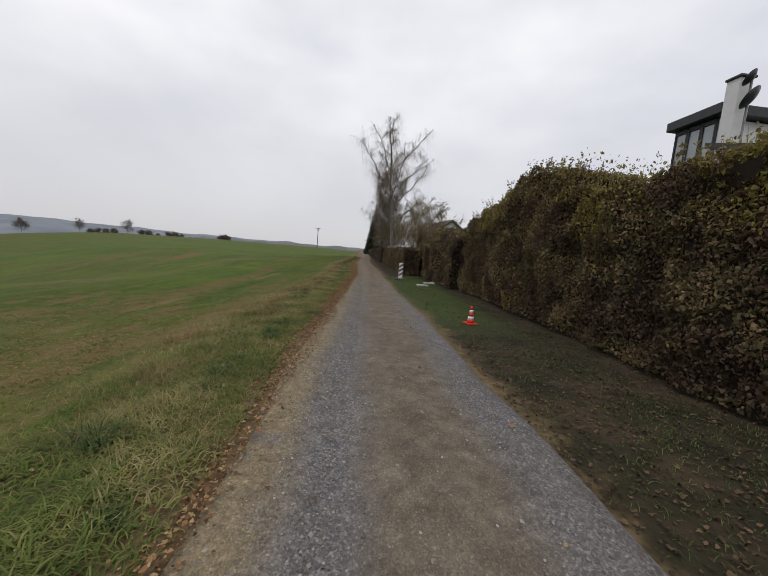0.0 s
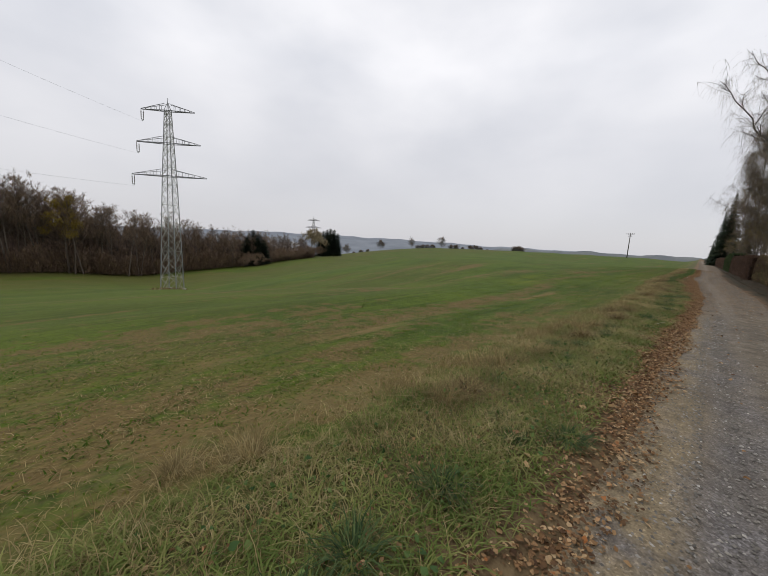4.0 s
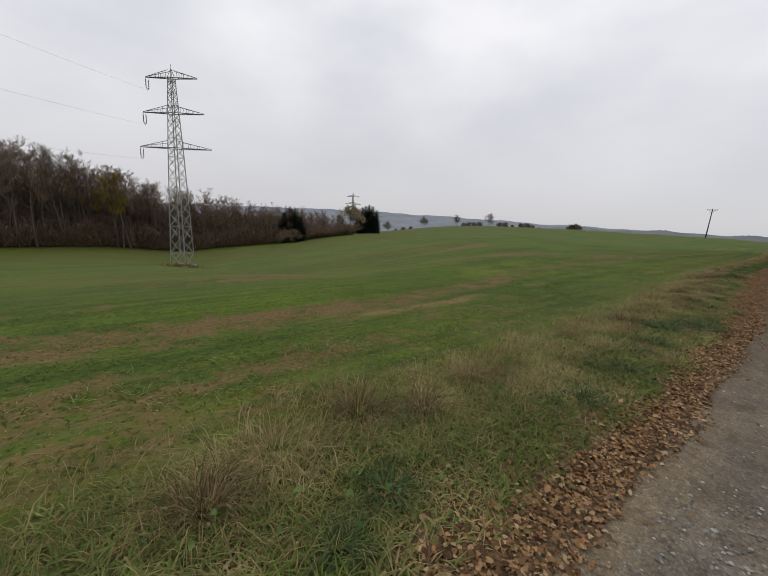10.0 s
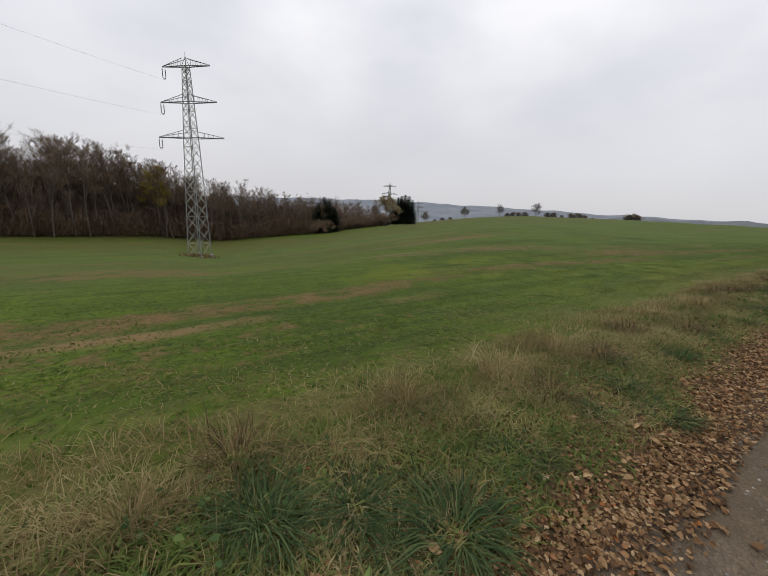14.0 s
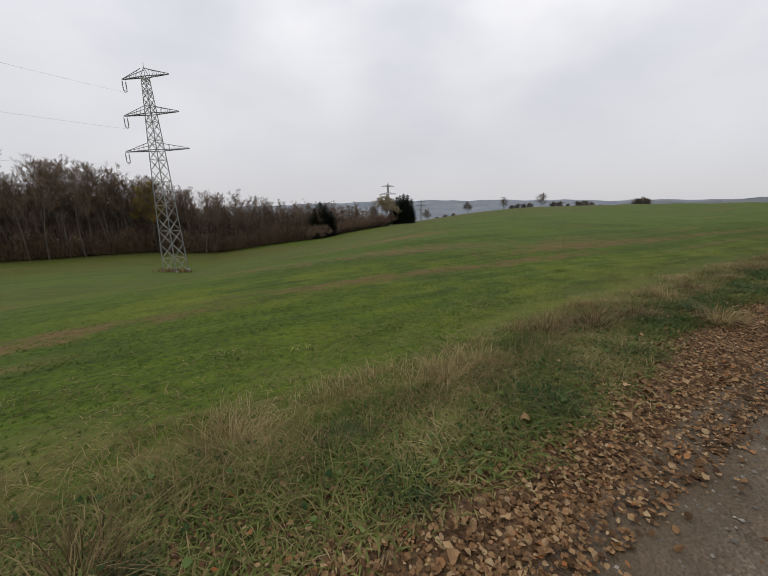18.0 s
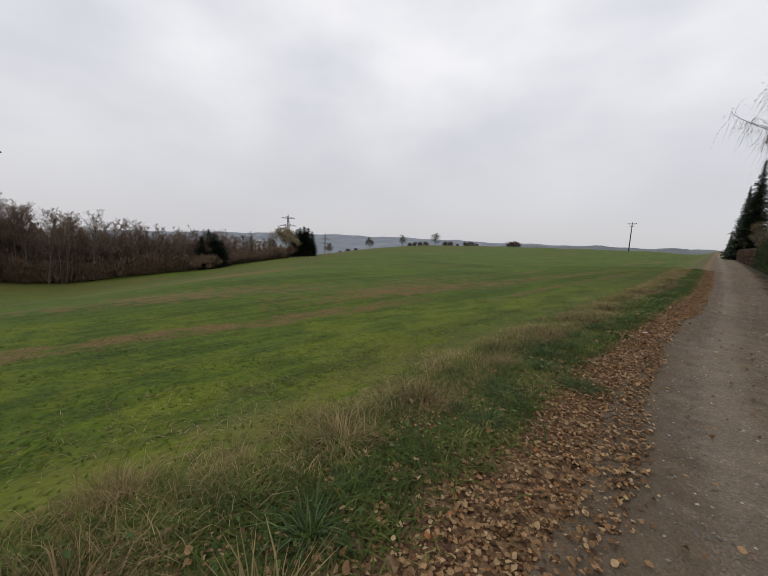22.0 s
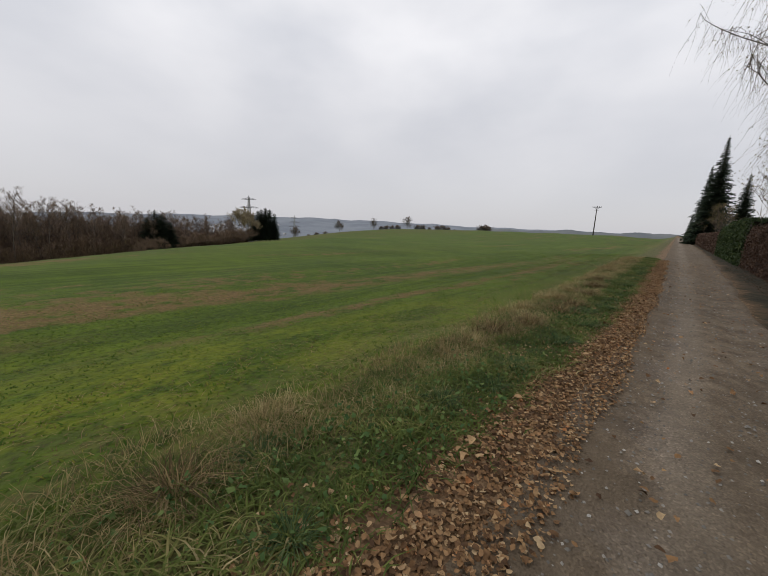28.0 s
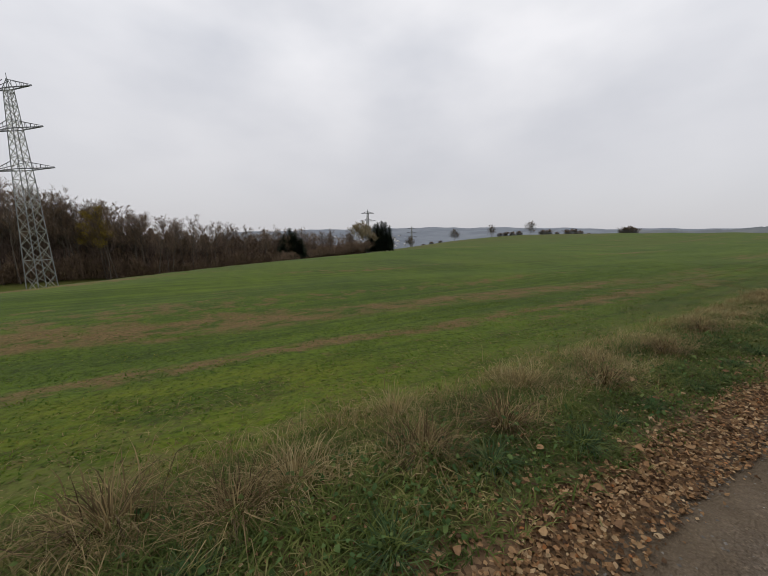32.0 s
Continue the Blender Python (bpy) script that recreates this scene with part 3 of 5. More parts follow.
def build_track():
    xs, ys = np.linspace(-0.72, 2.36, 40), np.unique(np.concatenate([np.linspace(-20, 75, 320), np.geomspace(76, 320, 60)]))
    gx, gy = np.meshgrid(xs, ys)
    wob = 0.045 * np.sin(gy * 0.7) + 0.03 * np.sin(gy * 1.9 + 1)
    edge = smoothstep(gx, -0.72, -0.45) * smoothstep(gx, 2.36, 2.15)
    rut = np.exp(-(((np.abs(gx - 0.85) - 0.62) / 0.28) ** 2))
    z = -0.075 + 0.085 * edge - 0.03 * rut * edge + 0.002 * np.sin(gx * 9 + gy * 3.1) * np.sin(gy * 2.3) * edge
    z = z + ground_z(0.9 + 0 * gx, gy) + 0.03
    v = np.stack([lay(gx, gy) + wob, gy, z], -1).reshape(-1, 3)
    n = len(xs)
    i = (np.arange(len(ys) - 1)[:, None] * n + np.arange(n - 1)).ravel()
    ob = part_of("road", v, np.stack([i, i + 1, i + n + 1, i + n], -1), M_TRACK, smooth=True)
    across(ob, gx)
    tagged(ob, "grey gravel farm track with worn wheel lanes", "track", kind="structure")


def hill_ridge(name, dist, az0, az1, tops, material, label, deep=500):
    """A far ridge as a real slope: bearings in degrees, tops in metres."""
    az = np.radians(np.linspace(az0, az1, 160))
    top = np.interp(np.linspace(0, 1, 160), np.linspace(0, 1, len(tops)), tops)
    top = top + 3.0 * np.sin(az * 37) + 1.8 * np.sin(az * 91 + 1) + rng.normal(0, 0.7, 160)
    rows = []
    for u in np.linspace(0, 1, 9):
        d = dist + deep * u
        rows.append(np.stack([-np.sin(az) * d, MID_Y + np.cos(az) * d, -110 + (top + 110) * math.sin(u * math.pi / 2)], -1))
    v = np.concatenate(rows)
    i = (np.arange(8)[:, None] * 160 + np.arange(159)).ravel()
    ob = part_of(name, v, np.stack([i, i + 160, i + 161, i + 1], -1), material, smooth=True)
    return tagged(ob, label, "hill", kind="structure")


build_ground()
build_track()
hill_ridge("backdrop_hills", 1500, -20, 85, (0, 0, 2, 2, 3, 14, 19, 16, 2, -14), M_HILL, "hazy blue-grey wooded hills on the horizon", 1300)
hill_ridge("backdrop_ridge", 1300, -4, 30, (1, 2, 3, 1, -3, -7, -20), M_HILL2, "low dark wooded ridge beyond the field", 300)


def blades(base, height, width, lean, droop=0.4, spread=None):
    """Grass blades as five-cornered ribbons; one row per blade."""
    n = len(base)
    a = rng.uniform(0, 2 * np.pi, n) if spread is None else spread
    side = np.stack([-np.sin(a), np.cos(a), 0 * a], -1) * (width / 2)[:, None]
    out = np.stack([np.cos(a), np.sin(a), 0 * a], -1)
    h, l = height[:, None], (lean * height)[:, None]
    up = np.array([0, 0, 1.0])
    mid = base + up * h * (0.62 - 0.12 * np.clip(lean, 0, 1))[:, None] + out * l * 0.40
    tip = base + up * h * (1 - droop * np.clip(lean, 0, 1.2))[:, None] + out * l
    v = np.stack([base - side, base + side, mid - side * 0.8, mid + side * 0.8, tip], 1).reshape(-1, 3)
    k = np.arange(n)[:, None] * 5
    f = np.concatenate([k + [0, 1, 2], k + [1, 3, 2], k + [2, 3, 4]], 1).reshape(-1, 3)
    return v, f


def clumped(n, x0, x1, y0, y1, clumps, size):
    """Places that gather in clumps."""
    cx, cy = rng.uniform(x0, x1, clumps), rng.uniform(y0, y1, clumps)
    k = rng.integers(0, clumps, n)
    return np.clip(cx[k] + rng.normal(0, size, n), x0 - 0.1, x1 + 0.1), cy[k] + rng.normal(0, size, n)


def stuff(name, v, f, material, label, category):
    return tagged(part_of(name, v, f, material), label, category, kind="stuff")


def leaf_edge(y):
    """Where the drift of leaves ends and the grass begins."""
    return -0.86 - 0.08 * np.sin(y * 1.7) * np.sin(y * 0.6) - 0.05 * np.sin(y * 4.3 + 1)


def grass_layer(name, n, x0, x1, y0, y1, clumps, size, hmin, hmax, width, lean, material, label, even=0.5):
    m = int(n * even)
    ax, ay = clumped(n - m, x0, x1, y0, y1, clumps, size)
    x, y = np.r_[ax, rng.uniform(x0, x1, m)], np.r_[ay, rng.uniform(y0, y1, m)]
    keep = x < leaf_edge(y) + 0.12 + rng.normal(0, 0.22, len(x))
    if name == "dry_grass":
        keep &= rng.random(len(x)) < 0.35 + 0.65 * smoothstep(y, 5, 11)
    if x0 > 0:
        keep = (x > 2.35 + 0.15 * np.sin(y * 1.3)) & (rng.random(len(x)) < 0.35 + 0.65 * smoothstep(y, 7, 13) * smoothstep(x, 5.0, 3.9))
    x, y = x[keep], y[keep]
    straight, x = x, lay(x, y)
    base = np.stack([x, y, ground_z(x, y) - 0.01], -1)
    if name == "crop_near":
        keep = rng.random(len(x)) < smoothstep(x, -17.5, -5.0) ** 1.3 * (0.65 + 0.35 * smoothstep(straight, -3.0, -4.2))
        x, y, base = x[keep], y[keep], base[keep]
    h = rng.uniform(hmin, hmax, len(x)) * (0.75 + 0.5 * np.sin(x * 2.3 + 2 * np.sin(y * 0.9)) ** 2)
    v, f = blades(base, h, width * rng.uniform(0.6, 1.3, len(x)), rng.uniform(*lean, len(x)))
    return stuff(name, v, f, material, label, "grass")


grass_layer("verge_grass", 120000, -3.0, -0.8, 34, 78, 1700, 0.10, 0.045, 0.13, 0.0115, (0.7, 2.0), M_LUSH, "lush green grass on the verge")
grass_layer("verge_grass", 105000, -2.75, -0.8, -2, 36, 1250, 0.10, 0.045, 0.13, 0.0115, (0.7, 2.0), M_GRASS, "long green grass leaning over the verge")
grass_layer("verge_straw", 30000, -2.5, -0.95, 3, 36, 340, 0.2, 0.06, 0.2, 0.0045, (0.5, 1.8), M_DRY, "thin straw mixed into the green verge", 0.5)
grass_layer("dry_grass", 80000, -3.3, -2.0, -2, 78, 700, 0.17, 0.05, 0.20, 0.0052, (0.4, 1.5), M_DRY, "straw-coloured dry grass along the field edge", 0.3)
grass_layer("crop_near", 330000, -18.0, -3.0, -4, 84, 14000, 0.10, 0.02, 0.05, 0.016, (1.0, 2.2), M_CROP, "short green winter crop in rows", 0.65)
grass_layer("field_straw", 30000, -5.2, -2.8, -4, 42, 600, 0.25, 0.018, 0.05, 0.006, (1.8, 4.0), M_DRY, "matted straw lying along the field's edge", 0.45)
grass_layer("field_straw", 26000, -5.0, -2.8, 40, 80, 700, 0.22, 0.018, 0.05, 0.006, (1.8, 4.0), M_DEAD, "brown withered stalks matted along the field's edge", 0.4)
grass_layer("field_straw", 18000, -9.5, -4.2, -4, 12, 300, 0.35, 0.018, 0.045, 0.007, (1.8, 4.0), M_DRY, "flattened straw on the sparse corner of the field", 0.4)
grass_layer("bank_grass", 70000, 2.3, 5.0, -2, 26, 500, 0.28, 0.025, 0.08, 0.008, (0.5, 1.4), M_BANK, "short patchy grass below the hedge", 0.4)


def leaf_shapes(base, size, normal_tilt=0.5, flat=True):
    """Curled leaves of six corners; one row per leaf."""
    n = len(base)
    a, tilt, roll = rng.uniform(0, 2 * np.pi, n), rng.normal(0, normal_tilt, n), rng.normal(0, normal_tilt, n)
    if not flat:
        tilt, roll = rng.uniform(-1.4, 1.4, n), rng.uniform(-1.4, 1.4, n)
    e1 = np.stack([np.cos(a) * np.cos(tilt), np.sin(a) * np.cos(tilt), np.sin(tilt)], -1)
    e2 = np.stack([-np.sin(a), np.cos(a), 0 * a], -1) * np.cos(roll)[:, None] + np.array([0, 0, 1.0]) * np.sin(roll)[:, None]
    e3 = np.cross(e1, e2)
    curl = rng.uniform(0.12, 0.55, n)[:, None]
    s = size[:, None]
    wide = rng.uniform(0.30, 0.47, n)[:, None]
    rows = [(-0.5, 0, 0), (-0.12, 1, 1), (-0.12, -1, 1), (0.24, 0.8, 0.8), (0.24, -0.8, 0.8), (0.5, 0, 0.6)]
    jig = rng.normal(0, 1, (3, 6, n, 1)) * np.array([0.09, 0.24, 1.1]).reshape(3, 1, 1, 1)
    v = np.stack([base + s * ((p + jig[0, i]) * e1 + (q + jig[1, i]) * wide * e2 + (c + jig[2, i]) * curl * e3 * 0.6) for i, (p, q, c) in enumerate(rows)], 1).reshape(-1, 3)
    k = np.arange(n)[:, None] * 6
    f = np.concatenate([k + [0, 1, 2], k + [1, 3, 2], k + [3, 4, 2], k + [3, 5, 4]], 1).reshape(-1, 3)
    return v, f


def litter_shapes(base, size, tilt=0.24):
    """Withered lobed leaves: a rim of eight corners round a raised rib, crumpled; one row per leaf."""
    n = len(base)
    turn, ta, tb = rng.uniform(0, 2 * np.pi, n), rng.normal(0, tilt, n), rng.normal(0, tilt, n)
    e1 = np.stack([np.cos(turn) * np.cos(ta), np.sin(turn) * np.cos(ta), np.sin(ta)], -1)
    e2 = np.stack([-np.sin(turn) * np.cos(tb), np.cos(turn) * np.cos(tb), np.sin(tb)], -1)
    e3 = np.cross(e1, e2)
    wide, fold, s = rng.uniform(0.55, 0.95, n)[:, None], rng.normal(0.10, 0.26, n)[:, None], size[:, None] * 0.5
    rows = [base + e3 * s * rng.uniform(-0.1, 0.2, (n, 1))]
    for i in range(8):
        a = 2 * np.pi * i / 8 + rng.normal(0, 0.12, n)
        far = (rng.uniform(0.72, 0.98, n) if i % 2 else rng.uniform(0.8, 1.08, n))
        p, q = (np.cos(a) * far)[:, None], (np.sin(a) * far)[:, None] * wide
        rows.append(base + s * (p * e1 + q * e2 + (fold * q * q * 2.5 + rng.normal(0, 0.15, (n, 1))) * e3))
    v = np.stack(rows, 1).reshape(-1, 3)
    k = np.arange(n)[:, None] * 9
    f = np.concatenate([k + [0, 1 + i, 1 + (i + 1) % 8] for i in range(8)], 1).reshape(-1, 3)
    return v, f


def leaf_places(n, y0, y1, centre, spread, side=-1):
    y = rng.uniform(y0, y1, n)
    wide = spread * (1 + 0.6 * np.sin(y * 0.35) + 0.5 * smoothstep(y, 27, 32) * smoothstep(y, 50, 40))
    x = centre + side * (rng.gamma(2.0, 0.5, n) - 0.55) * wide
    return x, y


def build_leaves():
    y = rng.uniform(-3, 76, 105000)
    far = leaf_edge(y)
    x = far + (-0.44 + 0.07 * np.sin(y * 2.2) - far) * (rng.beta(1.4, 1.5, len(y)) * 1.5 - 0.12)
    x2, y2 = leaf_places(32000, -3, 76, -0.80, 0.95)
    x3, y3 = leaf_places(13000, 25, 43, -0.80, 1.0)
    x4, y4 = leaf_places(12000, -3, 14, -0.75, 0.9)
    x2, y2 = np.r_[x2, x3, x4], np.r_[y2, y3, y4]
    x, y = np.r_[x, x2], np.r_[y, y2]
    keep = (rng.random(len(x)) < 0.2 + 0.8 * smoothstep(y, 4, 20)) & (x > -2.3) & (x < -0.36 + rng.normal(0, 0.14, len(x)))
    x, y = lay(x[keep], y[keep]), y[keep]
    z = np.where(x > np.interp(y, EDGE_Y, GRAVEL_X) - 0.16, 0.012, ground_z(x, y)) + rng.uniform(0.006, 0.03, len(x))
    v, f = litter_shapes(np.stack([x, y, z], -1), 0.017 + 0.043 * rng.beta(1.2, 2.0, len(x)))
    drift = stuff("fallen_leaves", v, f, M_LEAF, "drift of dry brown leaves along the track edge", "leaf litter")
    xs, ys = rng.uniform(-0.5, 2.2, 1500), 75 * rng.random(1500) ** 0.6
    xs = lay(xs, ys)
    v, f = litter_shapes(np.stack([xs, ys, 0 * xs + 0.035], -1), rng.uniform(0.03, 0.065, 1500))
    stuff("scattered_leaves", v, f, M_LEAF, "single brown leaves scattered on the gravel", "leaf litter")
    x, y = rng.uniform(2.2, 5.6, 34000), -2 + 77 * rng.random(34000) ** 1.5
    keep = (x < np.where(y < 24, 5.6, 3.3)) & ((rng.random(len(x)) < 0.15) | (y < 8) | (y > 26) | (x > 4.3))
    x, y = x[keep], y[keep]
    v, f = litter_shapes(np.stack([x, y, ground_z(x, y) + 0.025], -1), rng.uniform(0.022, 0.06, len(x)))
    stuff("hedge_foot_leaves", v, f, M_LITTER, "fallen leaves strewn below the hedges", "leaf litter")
    kinds = []
    for _ in range(6):
        v, f = litter_shapes(np.zeros((1, 3)), np.array([rng.uniform(0.05, 0.08)]))
        kinds.append(mesh_of("leaf", v, f, M_LEAF2))
    xs, ys = leaf_places(290, 6, 62, -0.74, 0.34)
    xs = lay(xs, ys)
    for i in range(290):
        ob = child(new("leaf", kinds[i % 6]), drift)
        ob.matrix_basis = pose(xs[i], ys[i], (0.015 if xs[i] > np.interp(ys[i], EDGE_Y, GRAVEL_X) - 0.16 else gz(xs[i], ys[i])) + 0.05, rng.uniform(-15, 15), rng.uniform(-15, 15), rng.uniform(0, 360))


def mat_single_leaf():
    n = Nodes("single_fallen_leaf", 0.75)
    return n.done(n.mix(0.4, n.ramp(n.obj.outputs["Random"], (0.0, (0.16, 0.085, 0.04)), (0.5, (0.30, 0.18, 0.085)), (1.0, (0.42, 0.28, 0.14))), n.noise(40, 3), "OVERLAY"))


M_LEAF2 = mat_single_leaf()
build_leaves()


def build_stones():
    n = 38000
    y = np.where(rng.random(n) < 0.4, rng.uniform(-1, 20, n), rng.uniform(20, 66, n))
    lane = rng.choice([-0.02, 0.85, 2.0], n, p=[0.55, 0.08, 0.37])
    keep = (y < 20) | (rng.random(n) < 0.45)
    n, y, lane = int(keep.sum()), y[keep], lane[keep]
    x = np.where(y > 20, rng.uniform(-0.5, 2.0, n), lane + rng.normal(0, 0.28, n))
    x = np.where((x < -0.5) | (x > 2.1), rng.uniform(-0.4, 2.0, n), x)
    straight, x = x, lay(x, y)
    s = rng.uniform(0.006, 0.019, n) * np.where(rng.random(n) < 0.02, 1.6, 1)
    a = rng.uniform(0, 2 * np.pi, n)
    c, q = np.cos(a) * s, np.sin(a) * s
    z = 0.0 + 0 * x + np.where(np.abs(np.abs(straight - 0.85) - 0.62) < 0.25, -0.012, 0.006)
    o = np.zeros_like(x)
    v = np.stack([np.stack([x + dx, y + dy, z + dz], -1) for dx, dy, dz in
                  ((c, q, o), (-q * 0.8, c * 0.8, o), (-c, -q, o), (q * 0.7, -c * 0.7, o), (c * 0.2, q * 0.2, s * 0.75))], 1).reshape(-1, 3)
    k = np.arange(n)[:, None] * 5
    f = np.concatenate([k + [0, 1, 4], k + [1, 2, 4], k + [2, 3, 4], k + [3, 0, 4]], 1).reshape(-1, 3)
    stuff("track_gravel", v, f, M_STONE, "loose grey crushed stones on the track", "gravel")


build_stones()

# ---- plants ----


class Wood:
    """Gathers tapered limbs and twigs of one tree."""

    def __init__(self, seed):
        self.r = random.Random(seed)
        self.v, self.f, self.n = [], [], 0
        self.tv, self.tf, self.tn = [], [], 0
        self.tips = []

    def limb(self, pts, r0, r1, sides=5):
        k = len(pts)
        for i, p in enumerate(pts):
            way = (pts[min(i + 1, k - 1)] - pts[max(i - 1, 0)]).normalized()
            side = way.cross(Vector((0.3, 0.9, 0.2))).normalized()
            top = way.cross(side)
            r = r0 + (r1 - r0) * i / (k - 1)
            for s in range(sides):
                a = 2 * math.pi * s / sides
                self.v.append(p + (side * math.cos(a) + top * math.sin(a)) * r)
        for i in range(k - 1):
            for s in range(sides):
                a, b = self.n + i * sides + s, self.n + i * sides + (s + 1) % sides
                self.f.append((a, b, b + sides, a + sides))
        self.n += k * sides

    def twig(self, pts, w):
        """A thin three-sided strip that tapers to a point."""
        a = self.r.uniform(0, math.pi)
        o = Vector((math.cos(a), math.sin(a), 0.3)) * (w / 2)
        k = len(pts)
        for i, p in enumerate(pts):
            q = o * (1 - 0.75 * i / (k - 1))
            self.tv += [p - q, p + q]
        for i in range(k - 1):
            b = self.tn + 2 * i
            self.tf.append((b, b + 1, b + 3, b + 2))
        self.tn += 2 * k

    def path(self, start, way, length, steps, wander, rise):
        pts, p, d = [start], start.copy(), way.normalized()
        for _ in range(steps):
            d = (d + Vector((self.r.gauss(0, wander), self.r.gauss(0, wander), self.r.gauss(0, wander * 0.6) + rise))).normalized()
            p = p + d * (length / steps)
            pts.append(p.copy())
        return pts, d

    def grow(self, start, way, length, radius, depth, style):
        steps = 4 if depth > 1 else 3
        pts, d = self.path(start, way, length, steps, style["wander"], style["rise"])
        if depth <= style["twig_depth"]:
            self.twig(pts, max(radius * 2, style["twig"]))
        else:
            self.limb(pts, radius, radius * 0.45, 6 if depth > 3 else 4)
        if depth == 0:
            self.tips.append(pts[-1])
            self.tips.append(pts[1])
            return
        for _ in range(style["fork"][min(depth, len(style["fork"]) - 1)]):
            u = self.r.uniform(0.35, 1.0)
            i = min(int(u * steps), steps - 1)
            q = pts[i].lerp(pts[i + 1], u * steps - i)
            a = self.r.uniform(0, 2 * math.pi)
            out = Vector((math.cos(a), math.sin(a), self.r.uniform(-0.1, 0.5)))
            self.grow(q, d * style["follow"] + out * style["open"], length * self.r.uniform(0.5, 0.75), radius * 0.5, depth - 1, style)

    def meshes(self, trunk, crown, bark, twigs):
        a = mesh_of(trunk, [tuple(p) for p in self.v], self.f, bark, True)
        b = mesh_of(crown, [tuple(p) for p in self.tv], self.tf, twigs)
        return a, b


def plant(name, meshes, parts, label, category, group="", at=(0, 0, 0)):
    ob = new(name)
    ob.location = at
    for me, p in zip(meshes, parts):
        child(new(p, me), ob)
    return tagged(ob, label, category, group)


BARE = dict(wander=0.16, rise=0.10, twig=0.05, twig_depth=1, fork=(0, 4, 4, 3, 3), follow=0.8, open=0.75)
SLIM = dict(wander=0.13, rise=0.10, twig=0.05, twig_depth=2, fork=(0, 5, 4, 3), follow=0.8, open=0.9)


def bare_tree_mesh(seed, height, clear=0.35, limbs=11, twig=0.05, style=None, spread=0.30):
    """A leafless tree: trunk with limbs, and a crown of twigs."""
    w = Wood(seed)
    st = dict(style or BARE, twig=twig)
    pts, d = w.path(Vector((0, 0, -0.3)), Vector((w.r.gauss(0, 0.04), w.r.gauss(0, 0.04), 1)), height * 0.93, 9, 0.045, 0.06)
    w.limb(pts, height * 0.0095, height * 0.002, 7)
    for i in range(limbs):
        u = clear + (1 - clear) * (i + w.r.random()) / limbs
        j = min(int(u * 9), 8)
        q = pts[j].lerp(pts[j + 1], u * 9 - j)
        a = i * 2.4 + w.r.uniform(-0.5, 0.5)
        out = Vector((math.cos(a), math.sin(a), w.r.uniform(0.45, 1.0)))
        w.grow(q, out, height * spread * (1.25 - 0.8 * u), height * 0.0036, 3, st)
    return w


def leaf_cloud(tips, per, size, spread, seed):
    global rng
    g = np.random.default_rng(seed)
    t = np.repeat(np.array([tuple(p) for p in tips]), per, 0)
    keep, rng = rng, g
    v, f = leaf_shapes(t + g.normal(0, spread, t.shape), g.uniform(0.6, 1.3, len(t)) * size, flat=False)
    rng = keep
    return v, f


FOREST = []
for i in range(5):
    h = (21, 23, 19, 22, 20)[i]
    w = bare_tree_mesh(20 + i, h, 0.40, 20, 0.065, SLIM, 0.24)
    FOREST.append((h, w.meshes("trunk", "crown", M_BARK, M_TWIG)))
OCHRE = leaf_cloud(bare_tree_mesh(20, 21, 0.40, 20, 0.065, SLIM, 0.24).tips, 3, 0.26, 0.35, 4)
OCHRE_MESH = mesh_of("foliage", *OCHRE, M_OCHRE)


def rim(az):
    return float(np.interp(az, RIM_AZ, RIM_D))


def rim_place(az, past):
    d, a = rim(az) + past, math.radians(az)
    x, y = -math.sin(a) * d, MID_Y + math.cos(a) * d
    return x, y, gz(x, y)


def build_forest():
    r = random.Random(5)
    first = {}
    n = 0
    az = 58.5
    while az < 168:
        tall = float(np.interp(az, [58, 69, 78, 88, 98, 108, 170], [16, 20.5, 26, 33, 36, 38, 38]))
        for row in range(3 if az > 86 else 2):
            b = az + r.uniform(-0.8, 0.8)
            x, y, z = rim_place(b, 5 + row * 9 + r.uniform(-3, 4))
            k = r.randrange(5)
            s = tall / FOREST[k][0] * r.uniform(0.82, 1.08)
            m = pose(x, y, z - 0.2, 0, 0, r.uniform(0, 360)) @ Matrix.Scale(s, 4)
            if k not in first:
                first[k] = plant("tree", FOREST[k][1], ("trunk", "crown"), "tall bare deciduous tree at the edge of the wood", "tree", "trees of the wood")
                ob = first[k]
            else:
                ob = copy_thing(first[k], m)
            ob.matrix_basis = m
            n += 1
        az += 225.0 / rim(az)
    x, y, z = rim_place(90.4, 6)
    ob = plant("ochre_tree", (FOREST[0][1][0], FOREST[0][1][1], OCHRE_MESH), ("trunk", "crown", "foliage"), "tree with the last ochre leaves in the wood", "tree")
    ob.matrix_basis = pose(x, y, z) @ Matrix.Scale(1.4, 4)


